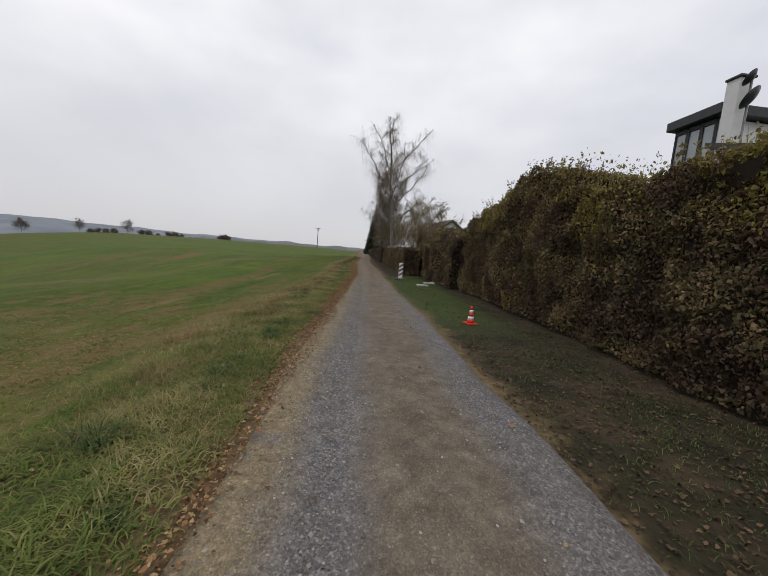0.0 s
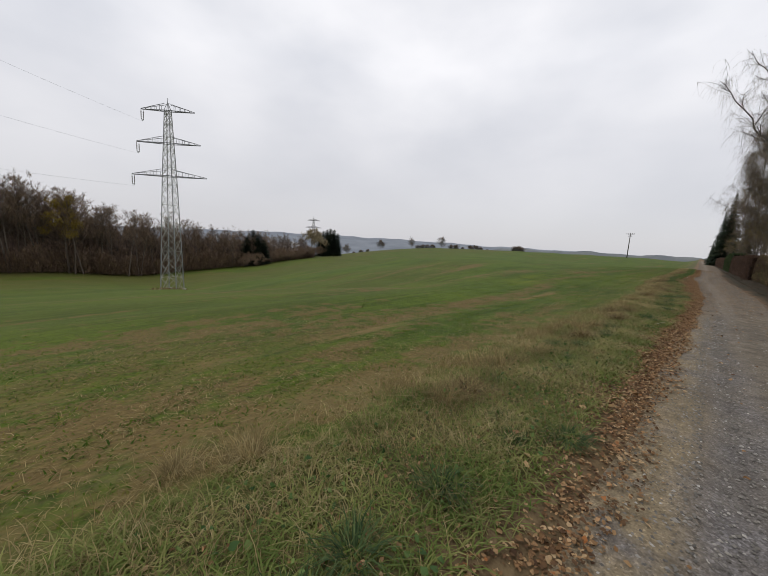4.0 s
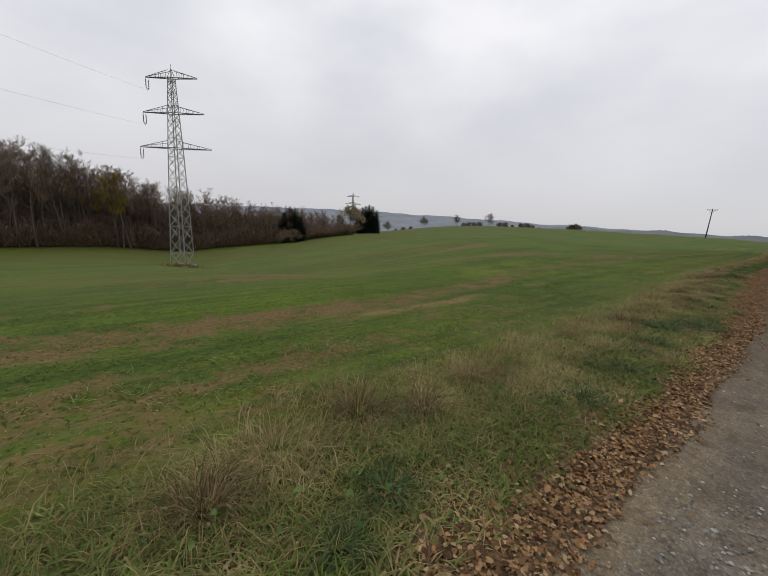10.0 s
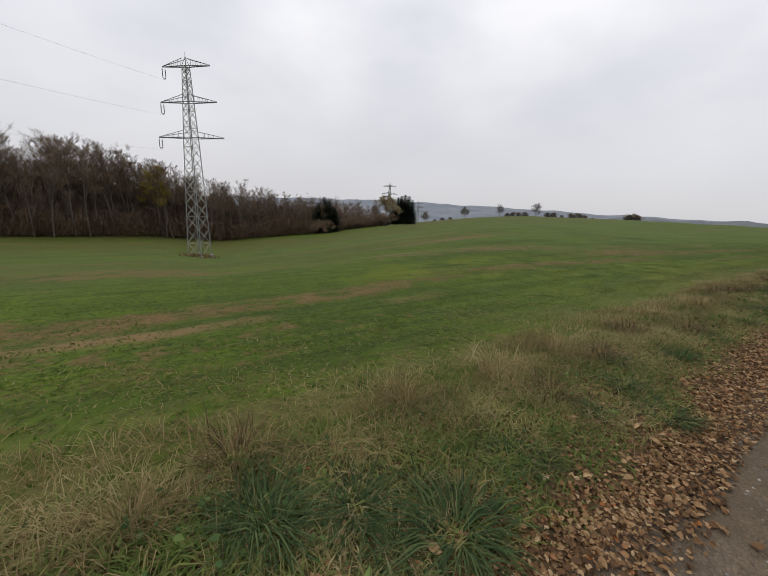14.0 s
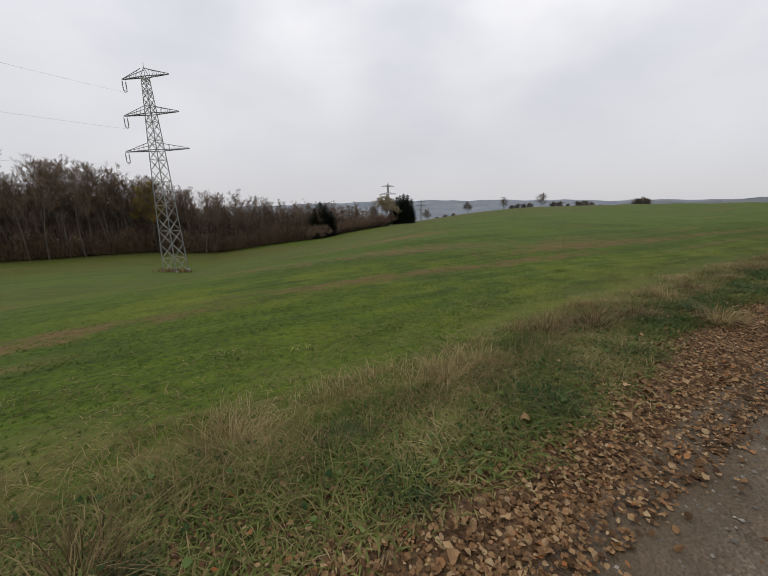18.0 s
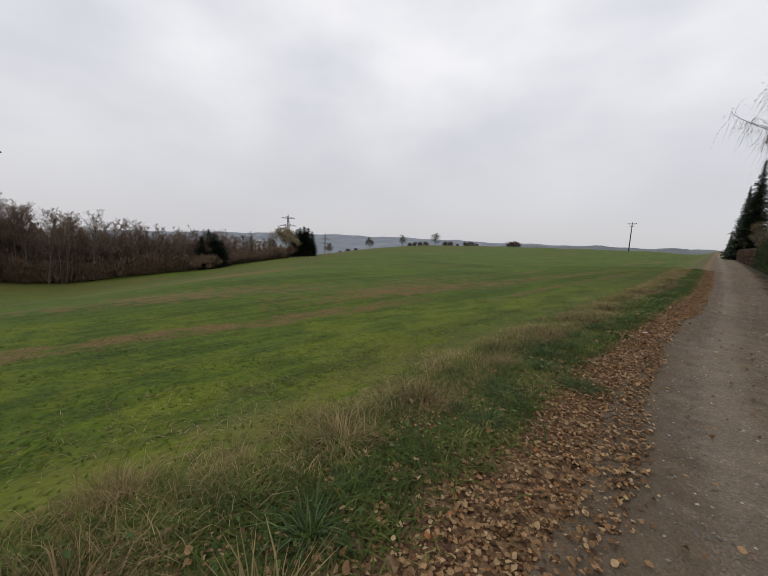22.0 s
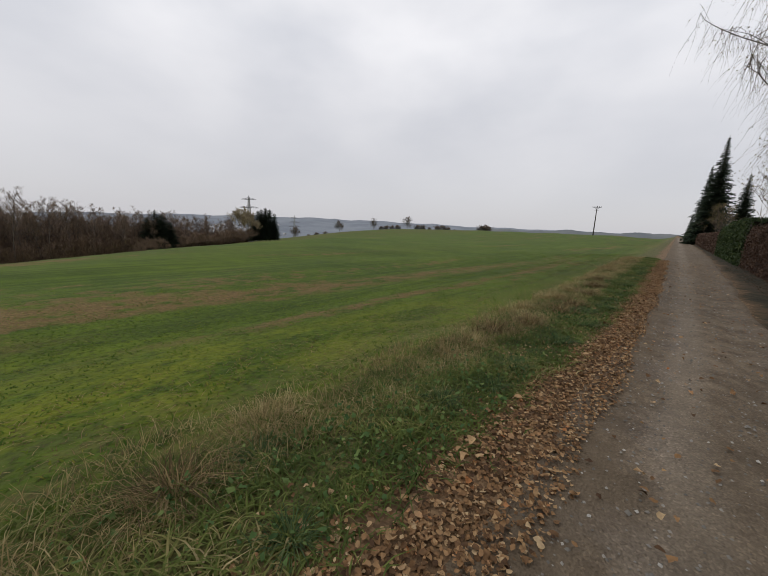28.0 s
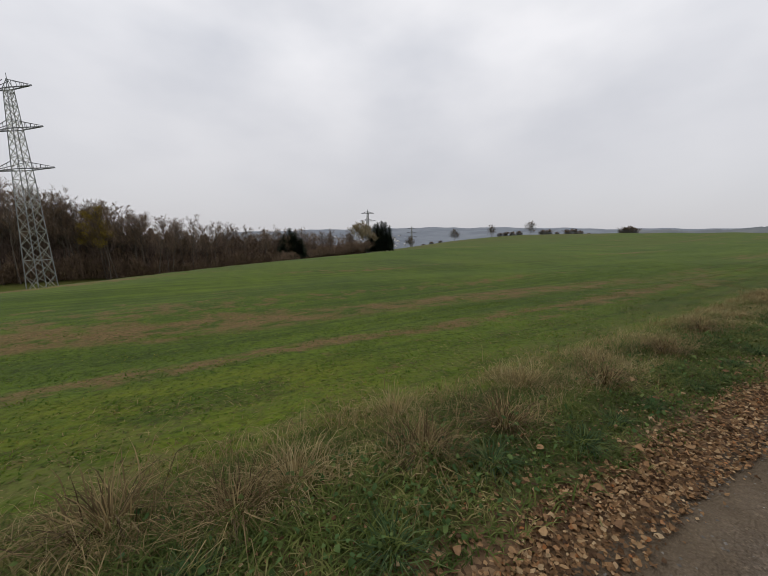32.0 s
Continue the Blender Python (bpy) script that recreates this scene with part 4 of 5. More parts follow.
def build_brush():
    """Dense brown scrub below and between the trees of the wood."""
    g = np.random.default_rng(11)
    m, n = 1150, 280000
    az = g.uniform(57.5, 168, m)
    deep = g.uniform(0, 1, m) ** 1.2
    d = np.interp(az, RIM_AZ, RIM_D) + 3 + deep * 24
    a = np.radians(az)
    cx, cy = -np.sin(a) * d, MID_Y + np.cos(a) * d
    ch = (6.5 + 11.5 * deep) * g.uniform(0.7, 1.25, m) * np.interp(az, [57, 62, 66, 72, 85, 95], [0.45, 0.75, 1.15, 1.3, 1.2, 1.1])
    cr = np.clip(ch * 0.42, 1.8, 4.2) * g.uniform(0.8, 1.25, m)
    k = g.integers(0, m, n)
    turn, lift, out = g.uniform(0, 6.283, n), g.uniform(0, 1, n) ** 0.8, np.sqrt(g.uniform(0.15, 1.0, n))
    side = np.sqrt(np.clip(1 - (lift - 0.25) ** 2 / 0.5625, 0.02, 1)) * out
    x, y = cx[k] + np.cos(turn) * cr[k] * side, cy[k] + np.sin(turn) * cr[k] * side
    base = np.stack([x, y, ground_z(x, y) + ch[k] * lift * 0.93], -1)
    global rng
    keep, rng = rng, g
    v, f = blades(base, g.uniform(0.5, 1.5, n), g.uniform(0.07, 0.24, n), g.uniform(0.1, 1.6, n), 0.3, turn + g.normal(0, 0.8, n))
    rng = keep
    stuff("forest_undergrowth", v, f, M_BRUSH, "dense brown leafless scrub at the wood's edge", "undergrowth")
    # the wood's dense middle, seen between the trunks
    cols = 420
    azs = np.radians(np.linspace(57, 170, cols))
    deg = np.degrees(azs)
    top = np.interp(deg, [57, 62, 66, 72, 82, 92, 105, 170], [5, 9, 13, 17, 21, 25, 27, 27]) * (1 + 0.10 * np.sin(deg * 3.1) + 0.07 * np.sin(deg * 7.7 + 1)) + g.normal(0, 0.7, cols)
    rows = []
    for u, past in ((-0.05, 13), (0.25, 12), (0.5, 14), (0.7, 17), (0.86, 20), (1.0, 25), (0.8, 34), (0.0, 44)):
        dd = np.interp(deg, RIM_AZ, RIM_D) + past + g.normal(0, 1.3, cols)
        bx, by = -np.sin(azs) * dd, MID_Y + np.cos(azs) * dd
        rows.append(np.stack([bx, by, ground_z(bx, by) + top * u + g.normal(0, 0.25, cols)], -1))
    i = (np.arange(len(rows) - 1)[:, None] * cols + np.arange(cols - 1)).ravel()
    ob = part_of("forest_depth", np.concatenate(rows), np.stack([i, i + 1, i + cols + 1, i + cols], -1), M_THICKET, smooth=True)
    tagged(ob, "brown thicket deep inside the wood", "thicket", kind="stuff")


def fir_meshes(seed, height, wide, tiers=52, taper=1.0):
    """A spruce: tapered trunk and drooping boughs in whorls, each bough a fan of needle sprays."""
    r = random.Random(seed)
    w = Wood(seed)
    w.limb([Vector((0, 0, -0.3)), Vector((0.03, 0, height * 0.5)), Vector((0, 0, height))], height * 0.016, 0.02, 7)
    v, f = [], []
    for t in range(tiers):
        u = t / tiers
        z0 = height * (0.04 + 0.95 * u)
        reach = wide * (1 - u) ** taper * r.uniform(0.85, 1.1) + 0.1
        for b in range(max(9, int(26 * (1 - u * 0.6)))):
            a = r.uniform(0, 2 * math.pi)
            length = reach * r.uniform(0.7, 1.12)
            out, side = Vector((math.cos(a), math.sin(a), 0)), Vector((-math.sin(a), math.cos(a), 0))
            drop = r.uniform(0.12, 0.38) * length * (1 - u)
            for k in range(6):
                s0 = length * k / 6.0
                p = out * s0 + Vector((0, 0, z0 - drop * (k / 6.0) ** 1.3 + r.uniform(-0.06, 0.06)))
                half = (0.08 + 0.24 * length * (1 - k / 6.8)) * r.uniform(0.7, 1.2)
                step = length / 5.0
                for sgn in (-1, 1):
                    q = p + out * step * r.uniform(0.8, 1.3) + side * sgn * half + Vector((0, 0, -half * r.uniform(0.2, 0.75)))
                    n = len(v)
                    v += [tuple(p), tuple(p + out * step * 0.8), tuple(q), tuple(p + side * sgn * half * 0.55 + Vector((0, 0, -0.1 * half)))]
                    f.append((n, n + 1, n + 2, n + 3))
    return mesh_of("trunk", [tuple(p) for p in w.v], w.f, M_BARK, True), mesh_of("crown", v, f, M_FIR)


FIRS = [(10.0, fir_meshes(60 + i, 10.0, (1.9, 2.2, 1.6)[i])) for i in range(3)]
FIRS += [(10.0, fir_meshes(66 + i, 10.0, (1.5, 1.7, 1.3)[i], 44, 0.5)) for i in range(3)]


def fir(x, y, height, kind, label, group="", wide=1.0, turn=0):
    ob = plant("fir_tree", FIRS[kind][1], ("trunk", "crown"), label, "conifer", group)
    s = height / 10.0
    ob.matrix_basis = pose(x, y, gz(x, y) - 0.1, 0, 0, turn) @ Matrix.Diagonal((s * wide, s * wide, s, 1))
    return ob


def from_mid(az, d):
    a = math.radians(float(np.interp(az, OLD_AZ, NEW_AZ)))
    return -math.sin(a) * d, MID_Y + math.cos(a) * d


build_forest()
build_brush()
for az, d, h, k, w in ((69.6, 220, 19.0, 0, 1.9), (68.7, 221, 22.5, 1, 1.7), (67.8, 219, 19.5, 2, 2.3), (66.9, 220, 15.5, 0, 2.0)):
    fir(*from_mid(az, d), h, k + 3, "dark green fir at the end of the wood", "firs by the wood", w, az * 40)
for az, d, h, k, w in ((56.0, 262, 17.0, 1, 1.5), (55.4, 266, 20.0, 0, 1.7), (54.8, 262, 20.5, 2, 2.1), (54.2, 265, 21.5, 1, 1.7), (53.6, 263, 20.5, 2, 2.1), (53.0, 264, 18.0, 0, 1.5)):
    fir(*from_mid(az, d), h, k + 3, "dark fir in a clump beyond the field", "fir clump", w, az * 33)

WILLOW = bare_tree_mesh(41, 16, 0.2, 16, 0.26, dict(BARE, wander=0.2, fork=(0, 6, 5, 3)), 0.42)
WILLOW_M = WILLOW.meshes("trunk", "crown", M_BARK, M_WILLOW)
for az, d, s in ((57.5, 250, 1.12), (56.7, 254, 1.05)):
    x, y = from_mid(az, d)
    ob = plant("willow_tree", WILLOW_M, ("trunk", "crown"), "pale leafless willow beside the dark firs", "tree")
    ob.matrix_basis = pose(x, y, gz(x, y), 0, 0, az * 70) @ Matrix.Scale(s, 4)

# scrub between the firs at the wood and the clump
SHRUB = bare_tree_mesh(47, 6, 0.05, 16, 0.10, dict(BARE, fork=(0, 5, 4, 3)), 0.5)
SHRUB_M = SHRUB.meshes("stem", "crown", M_BARK, M_BRUSH)
r = random.Random(3)
for az in np.arange(53.0, 70.5, 0.62):
    x, y = from_mid(az, float(np.interp(az, RIM_AZ, RIM_D)) + r.uniform(-5, 3))
    ob = plant("bare_shrub", SHRUB_M, ("stem", "crown"), "bare brown shrub along the field's far edge", "shrub", "far shrubs")
    ob.matrix_basis = pose(x, y, gz(x, y) - 0.2, 0, 0, r.uniform(0, 360)) @ Matrix.Scale(r.uniform(0.5, 1.25), 4)


def crown_cloud(height, low, half, clumps, size, seed):
    """Leaves and twig ends in uneven clumps that fill a rounded crown."""
    global rng
    g = np.random.default_rng(seed)
    way = g.normal(0, 1, (clumps, 3))
    way *= (g.uniform(0.35, 1.0, clumps) ** 0.5 / np.linalg.norm(way, axis=1))[:, None]
    tall = (height - low) / 2
    mid = way * (half, half, tall) * 0.82 + (0, 0, low + tall)
    t = np.repeat(mid, 110, 0)
    t = t + g.normal(0, 1, t.shape) * np.repeat(g.uniform(0.06, 0.15, clumps), 110)[:, None] * height
    keep, rng = rng, g
    v, f = leaf_shapes(t, g.uniform(0.5, 1.3, len(t)) * size, flat=False)
    rng = keep
    return v, f


def field_tree(az, d, height, seed, broad, label, leaf=0.55, clear=0.3):
    w = bare_tree_mesh(seed, height, clear, 14, 0.16, dict(BARE, fork=(0, 4, 4, 3)), broad * 0.75)
    v, f = crown_cloud(height, height * clear, height * broad, int(26 * leaf) + 10, 0.3, seed)
    x, y = from_mid(az, d)
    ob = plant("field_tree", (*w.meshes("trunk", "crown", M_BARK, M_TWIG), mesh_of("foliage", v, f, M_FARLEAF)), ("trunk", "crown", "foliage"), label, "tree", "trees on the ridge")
    ob.matrix_basis = pose(x, y, gz(x, y) - 0.05 * height)
    return ob


field_tree(50.9, 330, 9.5, 71, 0.5, "low bare field tree with an open crown", 0.35, 0.1)
field_tree(45.7, 388, 11.5, 72, 0.42, "round dark field tree on the skyline", 0.9, 0.15)
field_tree(40.0, 405, 13.0, 73, 0.33, "slim open field tree on the ridge", 0.5, 0.22)
field_tree(35.3, 432, 14.0, 74, 0.46, "broad dark tree on the ridge", 0.85, 0.14)
BUSH = bare_tree_mesh(81, 5, 0.05, 14, 0.16, dict(BARE, fork=(0, 3, 4, 3)), 0.55)
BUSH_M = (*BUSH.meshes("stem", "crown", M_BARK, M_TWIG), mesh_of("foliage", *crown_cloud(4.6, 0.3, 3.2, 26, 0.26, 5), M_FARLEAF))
for az, d, s in ((39.0, 415, 1.0), (38.2, 420, 1.2), (37.4, 425, 1.1), (36.6, 430, 1.2), (33.8, 430, 1.2), (33.0, 425, 1.3), (32.0, 420, 0.7), (30.9, 415, 1.3), (30.2, 412, 1.5), (29.4, 410, 1.1), (28.4, 400, 0.5), (24.6, 345, 1.25), (24.1, 345, 1.5), (23.6, 345, 1.2), (47.5, 390, 0.8), (48.6, 380, 0.9), (49.6, 375, 0.7)):
    x, y = from_mid(az, d)
    ob = plant("field_bush", BUSH_M, ("stem", "crown", "foliage"), "dark rounded bush on the skyline", "bush", "bushes on the ridge")
    ob.matrix_basis = pose(x, y, gz(x, y) - 1.25 * s, 0, 0, az * 77) @ Matrix.Diagonal((s * 1.05, s * 1.05, s * 0.85, 1))

# ---- power lines ----
LINE = Vector((-0.721, 0.693, 0)).normalized()
ARM = Vector((0.693, 0.721, 0)).normalized()


def pylon(at, base_z, arms, top, label, thick=1.0, detail=True):
    """A lattice mast: four leaning legs with crossed braces, three crossarms and hanging insulators."""
    root = new("pylon")
    root.location = (at[0], at[1], base_z)
    tagged(root, label, "pylon")
    height = top - base_z

    def half(z):
        u = z / height
        return 1.65 - 0.62 * u / 0.58 if u < 0.58 else 1.03 - 0.62 * (u - 0.58) / 0.42

    def corner(i, z):
        a, b = ((1, 1), (1, -1), (-1, -1), (-1, 1))[i]
        return (ARM * a + LINE * b) * half(z) + Vector((0, 0, z))

    levels, z = [0.0], 0.0
    while z < height - 2.2:
        z += max(2 * half(z) * 0.95, 0.95)
        levels.append(min(z, height - 1.6))
    for i in range(4):
        w = Wood(1)
        w.limb([corner(i, a) for a in levels], 0.10 * thick, 0.07 * thick, 4)
        part_of("leg", [tuple(p) for p in w.v], w.f, M_STEEL, root)
    for i in range(4):
        bm = bmesh.new()
        for n, (a, b) in enumerate(zip(levels, levels[1:])):
            j = (i + 1) % 4
            bar(bm, corner(i, a), corner(j, b), 0.065 * thick)
            bar(bm, corner(j, a), corner(i, b), 0.065 * thick)
            if n % 2 == 0:
                bar(bm, corner(i, b), corner(j, b), 0.075 * thick)
            if detail:
                part("brace", bm, M_PALE, root)
                bm = bmesh.new()
        if not detail:
            part("bracing", bm, M_PALE, root, "pale weathered cross bracing")
    bm = bmesh.new()
    for i in range(4):
        bar(bm, corner(i, levels[-1]), Vector((0, 0, height)), 0.09 * thick)
    bar(bm, Vector((0, 0, height - 0.6)), Vector((0, 0, height + 0.8)), 0.07 * thick)
    part("peak", bm, M_STEEL, root)
    for zc, reach in arms:
        z = zc - base_z
        arm = None
        bm = bmesh.new()
        for sgn in (1, -1):
            tip = ARM * reach * sgn + Vector((0, 0, z))
            roots = [(ARM * sgn + LINE * b) * half(z) + Vector((0, 0, z)) for b in (1, -1)]
            hi = [(ARM * sgn + LINE * b) * half(z + 1.5) + Vector((0, 0, z + 1.35)) for b in (1, -1)]
            for p, q in zip(roots, hi):
                bar(bm, p, tip, 0.13 * thick)
                bar(bm, q, tip + Vector((0, 0, 0.12)), 0.08 * thick)
            steps = 5
            for k in range(1, steps):
                u = k / steps
                a, b = roots[0].lerp(tip, u), roots[1].lerp(tip, u)
                c, d = hi[0].lerp(tip, u), hi[1].lerp(tip, u)
                bar(bm, a, b, 0.07 * thick)
                bar(bm, a, c, 0.06 * thick)
                bar(bm, b, d, 0.06 * thick)
                if k < steps - 1:
                    e = roots[1].lerp(tip, (k + 1) / steps)
                    bar(bm, a, e, 0.06 * thick)
        for b in (1, -1):
            bar(bm, (-ARM + LINE * b) * half(z) + Vector((0, 0, z)), (ARM + LINE * b) * half(z) + Vector((0, 0, z)), 0.12 * thick)
        arm = part("crossarm", bm, M_ARM, root)
        if detail:
            tip = ARM * -(reach - 0.25) + Vector((0, 0, z))
            for b in (0.38, -0.38):
                bm = bmesh.new()
                p = tip + LINE * b
                lathe(bm, [(0.03, -2.0), (0.09, -1.9), (0.05, -1.8)] + [(0.11 if k % 2 else 0.06, -1.7 + 0.16 * k) for k in range(9)] + [(0.03, -0.25), (0.02, 0.0)], 8, p)
                part("insulator", bm, M_INSUL, arm, "hanging insulator string")
            bm = bmesh.new()
            bar(bm, tip + LINE * 0.42 + Vector((0, 0, -2.0)), tip - LINE * 0.42 + Vector((0, 0, -2.0)), 0.09)
            bar(bm, tip + LINE * 0.38 + Vector((0, 0, -1.95)), tip + Vector((0, 0, -2.35)), 0.06)
            bar(bm, tip - LINE * 0.38 + Vector((0, 0, -1.95)), tip + Vector((0, 0, -2.35)), 0.06)
            part("clamp", bm, M_STEEL, arm)
    if detail:
        for i in range(4):
            bm = bmesh.new()
            c = corner(i, 0)
            box(bm, (c.x, c.y, 0.05), (0.75, 0.75, 1.0), 0.7, 0.06)
            part("footing", bm, M_CONC, root, "concrete footing block")
    return root


PYLON_AT = Vector((-86.1, 30.2, 0))
PYLON_BASE = gz(PYLON_AT.x, PYLON_AT.y)
ARMS = ((12.6, 7.7), (19.3, 6.5), (25.8, 5.4))
pylon(PYLON_AT, PYLON_BASE, ARMS, 27.5, "tall steel lattice pylon standing in the green field")
FAR = PYLON_AT - LINE * -216
pylon(FAR, -19.0, ((2.4, 7.7), (8.8, 6.5), (14.6, 5.2)), 17.2, "steel pylon far off behind the fir clump", 2.0, False)
FARTHER = PYLON_AT + LINE * 432
pylon(FARTHER, -30.0, ((-8.0, 8.0), (-2.0, 6.8), (3.5, 5.6)), 6.5, "steel pylon at the edge of the distant valley", 2.4, False)


def span(a, b, sag, radius, name="power_line"):
    pts = []
    for i in range(41):
        u = i / 40
        pts.append(a.lerp(b, u) - Vector((0, 0, 4 * sag * u * (1 - u))))
    w = Wood(1)
    w.limb(pts, radius, radius, 4)
    ob = part_of(name, [tuple(p) for p in w.v], w.f, M_CABLE)
    return tagged(ob, "thin grey overhead conductor sagging between pylons", "cable", "pylon conductors")


for (z, reach), zb in zip(ARMS, (17.0, 24.0, 31.0)):
    hang = PYLON_AT + ARM * -(reach - 0.25) + Vector((0, 0, z - 2.35))
    span(hang, PYLON_AT - LINE * 230 + ARM * -(reach - 0.25) + Vector((0, 0, zb)), 6.5, 0.013)

# weeds round the pylon's foot
g = np.random.default_rng(23)
keep_rng, rng = rng, g
n = 900
x, y = PYLON_AT.x + g.normal(0, 1.5, n), PYLON_AT.y + g.normal(0, 1.5, n)
v, f = blades(np.stack([x, y, ground_z(x, y)], -1), g.uniform(0.3, 1.2, n), g.uniform(0.05, 0.12, n), g.uniform(0.2, 0.8, n))
rng = keep_rng
stuff("pylon_foot_weeds", v, f, M_DEAD, "dark weeds round the pylon's footings", "weeds")


def power_pole(x, y, height):
    root = new("power_pole")
    root.location = (x, y, gz(x, y) - 0.3)
    tagged(root, "wooden power pole with a steel crossarm in the field", "power pole")
    bm = bmesh.new()
    lathe(bm, [(0.24, 0), (0.21, height * 0.5), (0.16, height), (0.10, height + 0.08)], 10)
    part("pole", bm, M_POLE, root, smooth=True)
    bm = bmesh.new()
    bar(bm, (-1.75, 0, height - 0.5), (1.75, 0, height - 0.5), 0.16)
    bar(bm, (-1.1, 0, height - 0.55), (0, 0, height - 1.5), 0.09)
    bar(bm, (1.1, 0, height - 0.55), (0, 0, height - 1.5), 0.09)
    part("crossarm", bm, M_FRAME, root)
    bm = bmesh.new()
    bar(bm, (-0.8, 0, height - 1.75), (0.8, 0, height - 1.75), 0.13)
    part("lower_crossarm", bm, M_FRAME, root)
    for dx in (-1.65, -0.85, 0.85, 1.65):
        bm = bmesh.new()
        lathe(bm, [(0.05, 0), (0.12, 0.1), (0.08, 0.2), (0.13, 0.3), (0.05, 0.42)], 8, (dx, 0, height - 0.44))
        part("insulator", bm, M_INSUL, root)
    return root


power_pole(-29.2, 228.6, 13.2)

# ---- town far off in the valley ----
g = np.random.default_rng(31)
tv, tf = [], []
for _ in range(230):
    az, d = g.normal(62, 2.6), g.uniform(1600, 2050)
    x, y = from_mid(az, d)
    s, h = g.uniform(6, 13), g.uniform(5, 10)
    z = -110 + 112 * math.sin((d - 1500) / 1300 * math.pi / 2) - 1
    n = len(tv)
    tv += [(x + sx * s, y + sy * s * 0.7, z + k * h) for k in (0, 1) for sx, sy in ((-1, -1), (1, -1), (1, 1), (-1, 1))]
    tv += [(x - s, y, z + h * 1.5), (x + s, y, z + h * 1.5)]
    tf += [(n, n + 1, n + 5, n + 4), (n + 1, n + 2, n + 6, n + 5), (n + 2, n + 3, n + 7, n + 6), (n + 3, n, n + 4, n + 7), (n + 4, n + 5, n + 9, n + 8), (n + 6, n + 7, n + 8, n + 9)]
tagged(part_of("distant_town", tv, tf, M_TOWN), "pale houses of a town in the hazy valley", "town", kind="stuff")

# ---- things by the track ----


def traffic_cone(x, y):
    root = new("traffic_cone")
    root.location = (x, y, gz(x, y))
    tagged(root, "red and white traffic cone on the grass", "traffic cone")
    bm = bmesh.new()
    box(bm, (0, 0, 0.02), (0.30, 0.30, 0.04), 0.3, 0.012)
    part("base", bm, M_RED, root)

    def ring(z):
        return 0.105 - 0.075 * (z - 0.04) / 0.46

    for a, b, m, s in ((0.04, 0.13, M_RED, "body"), (0.13, 0.22, M_WHITE, "white_band"), (0.22, 0.32, M_RED, "body"), (0.32, 0.40, M_WHITE, "white_band"), (0.40, 0.50, M_RED, "body")):
        bm = bmesh.new()
        lathe(bm, [(ring(a), a), (ring(b), b)], 18)
        part(s, bm, m, root, smooth=True)
    return root


def beacon(x, y):
    root = new("warning_beacon")
    root.matrix_basis = pose(x, y, gz(x, y), 0, 0, 8)
    tagged(root, "white roadworks beacon with dark slanted stripes on a rubber foot", "road beacon")
    bm = bmesh.new()
    box(bm, (0, 0, 0.05), (0.75, 0.36, 0.10), 0, 0.03)
    part("foot", bm, M_RUBBER, root)
    bm = bmesh.new()
    box(bm, (0, 0, 0.62), (0.27, 0.05, 1.02), 0, 0.012)
    part("panel", bm, M_WHITE, root)
    for k in range(3):
        bm = bmesh.new()
        z = 0.33 + 0.29 * k
        q = [bm.verts.new(p) for p in ((-0.125, -0.030, z - 0.10), (0.125, -0.030, z + 0.07), (0.125, -0.030, z + 0.19), (-0.125, -0.030, z + 0.02))]
        w = [bm.verts.new(p.co + Vector((0, 0.006, 0))) for p in q]
        bm.faces.new(q)
        bm.faces.new(w[::-1])
        for i in range(4):
            bm.faces.new((q[i], w[i], w[(i + 1) % 4], q[(i + 1) % 4]))
        part("stripe", bm, M_BLACK, root)
    return root


traffic_cone(3.25, 9.3)
beacon(2.8, 22.9)
for k, (x, y) in enumerate(((3.7, 19.4), (4.3, 20.6), (5.0, 22.0))):
    bm = bmesh.new()
    box(bm, (0, 0, 0.03), (0.62, 0.4, 0.09), 0, 0.015)
    ob = part("stone_slab", bm, M_SLAB)
    ob.matrix_basis = pose(x, y, gz(x, y), 0, 0, 10 * k)
    tagged(ob, "pale stone step slab lying in the grass", "slab", "slabs by the hedge")

w = Wood(77)
pts, _ = w.path(Vector((0, 0, 0.03)), Vector((0.12, 0.3, 0.02)), 0.28, 6, 0.06, 0.0)
w.limb(pts, 0.0045, 0.002, 5)
ob = part_of("dry_stalk", [tuple(p) for p in w.v], w.f, M_PALESTALK)
ob.location = (-0.98, 16.75, gz(-0.98, 16.75) + 0.03)
tagged(ob, "pale dry stalk lying among the leaves", "stalk")

bm = bmesh.new()
for dx, dy, a in ((0, 0, 0.2), (0.034, 0.02, 0.9)):
    box(bm, (dx, dy, 0.02 + dx * 0.2), (0.036, 0.026, 0.008), a, 0.002)
bmesh.ops.subdivide_edges(bm, edges=bm.edges[:], cuts=2)
for vert in bm.verts:
    vert.co += Vector((random.uniform(-1, 1), random.uniform(-1, 1), random.uniform(-1, 1))) * 0.005
ob = part("paper_scrap", bm, M_PAPER)
ob.location = (-1.0, 45.6, gz(-1.0, 45.6) + 0.03)
tagged(ob, "crumpled white paper scrap among the leaves", "litter")


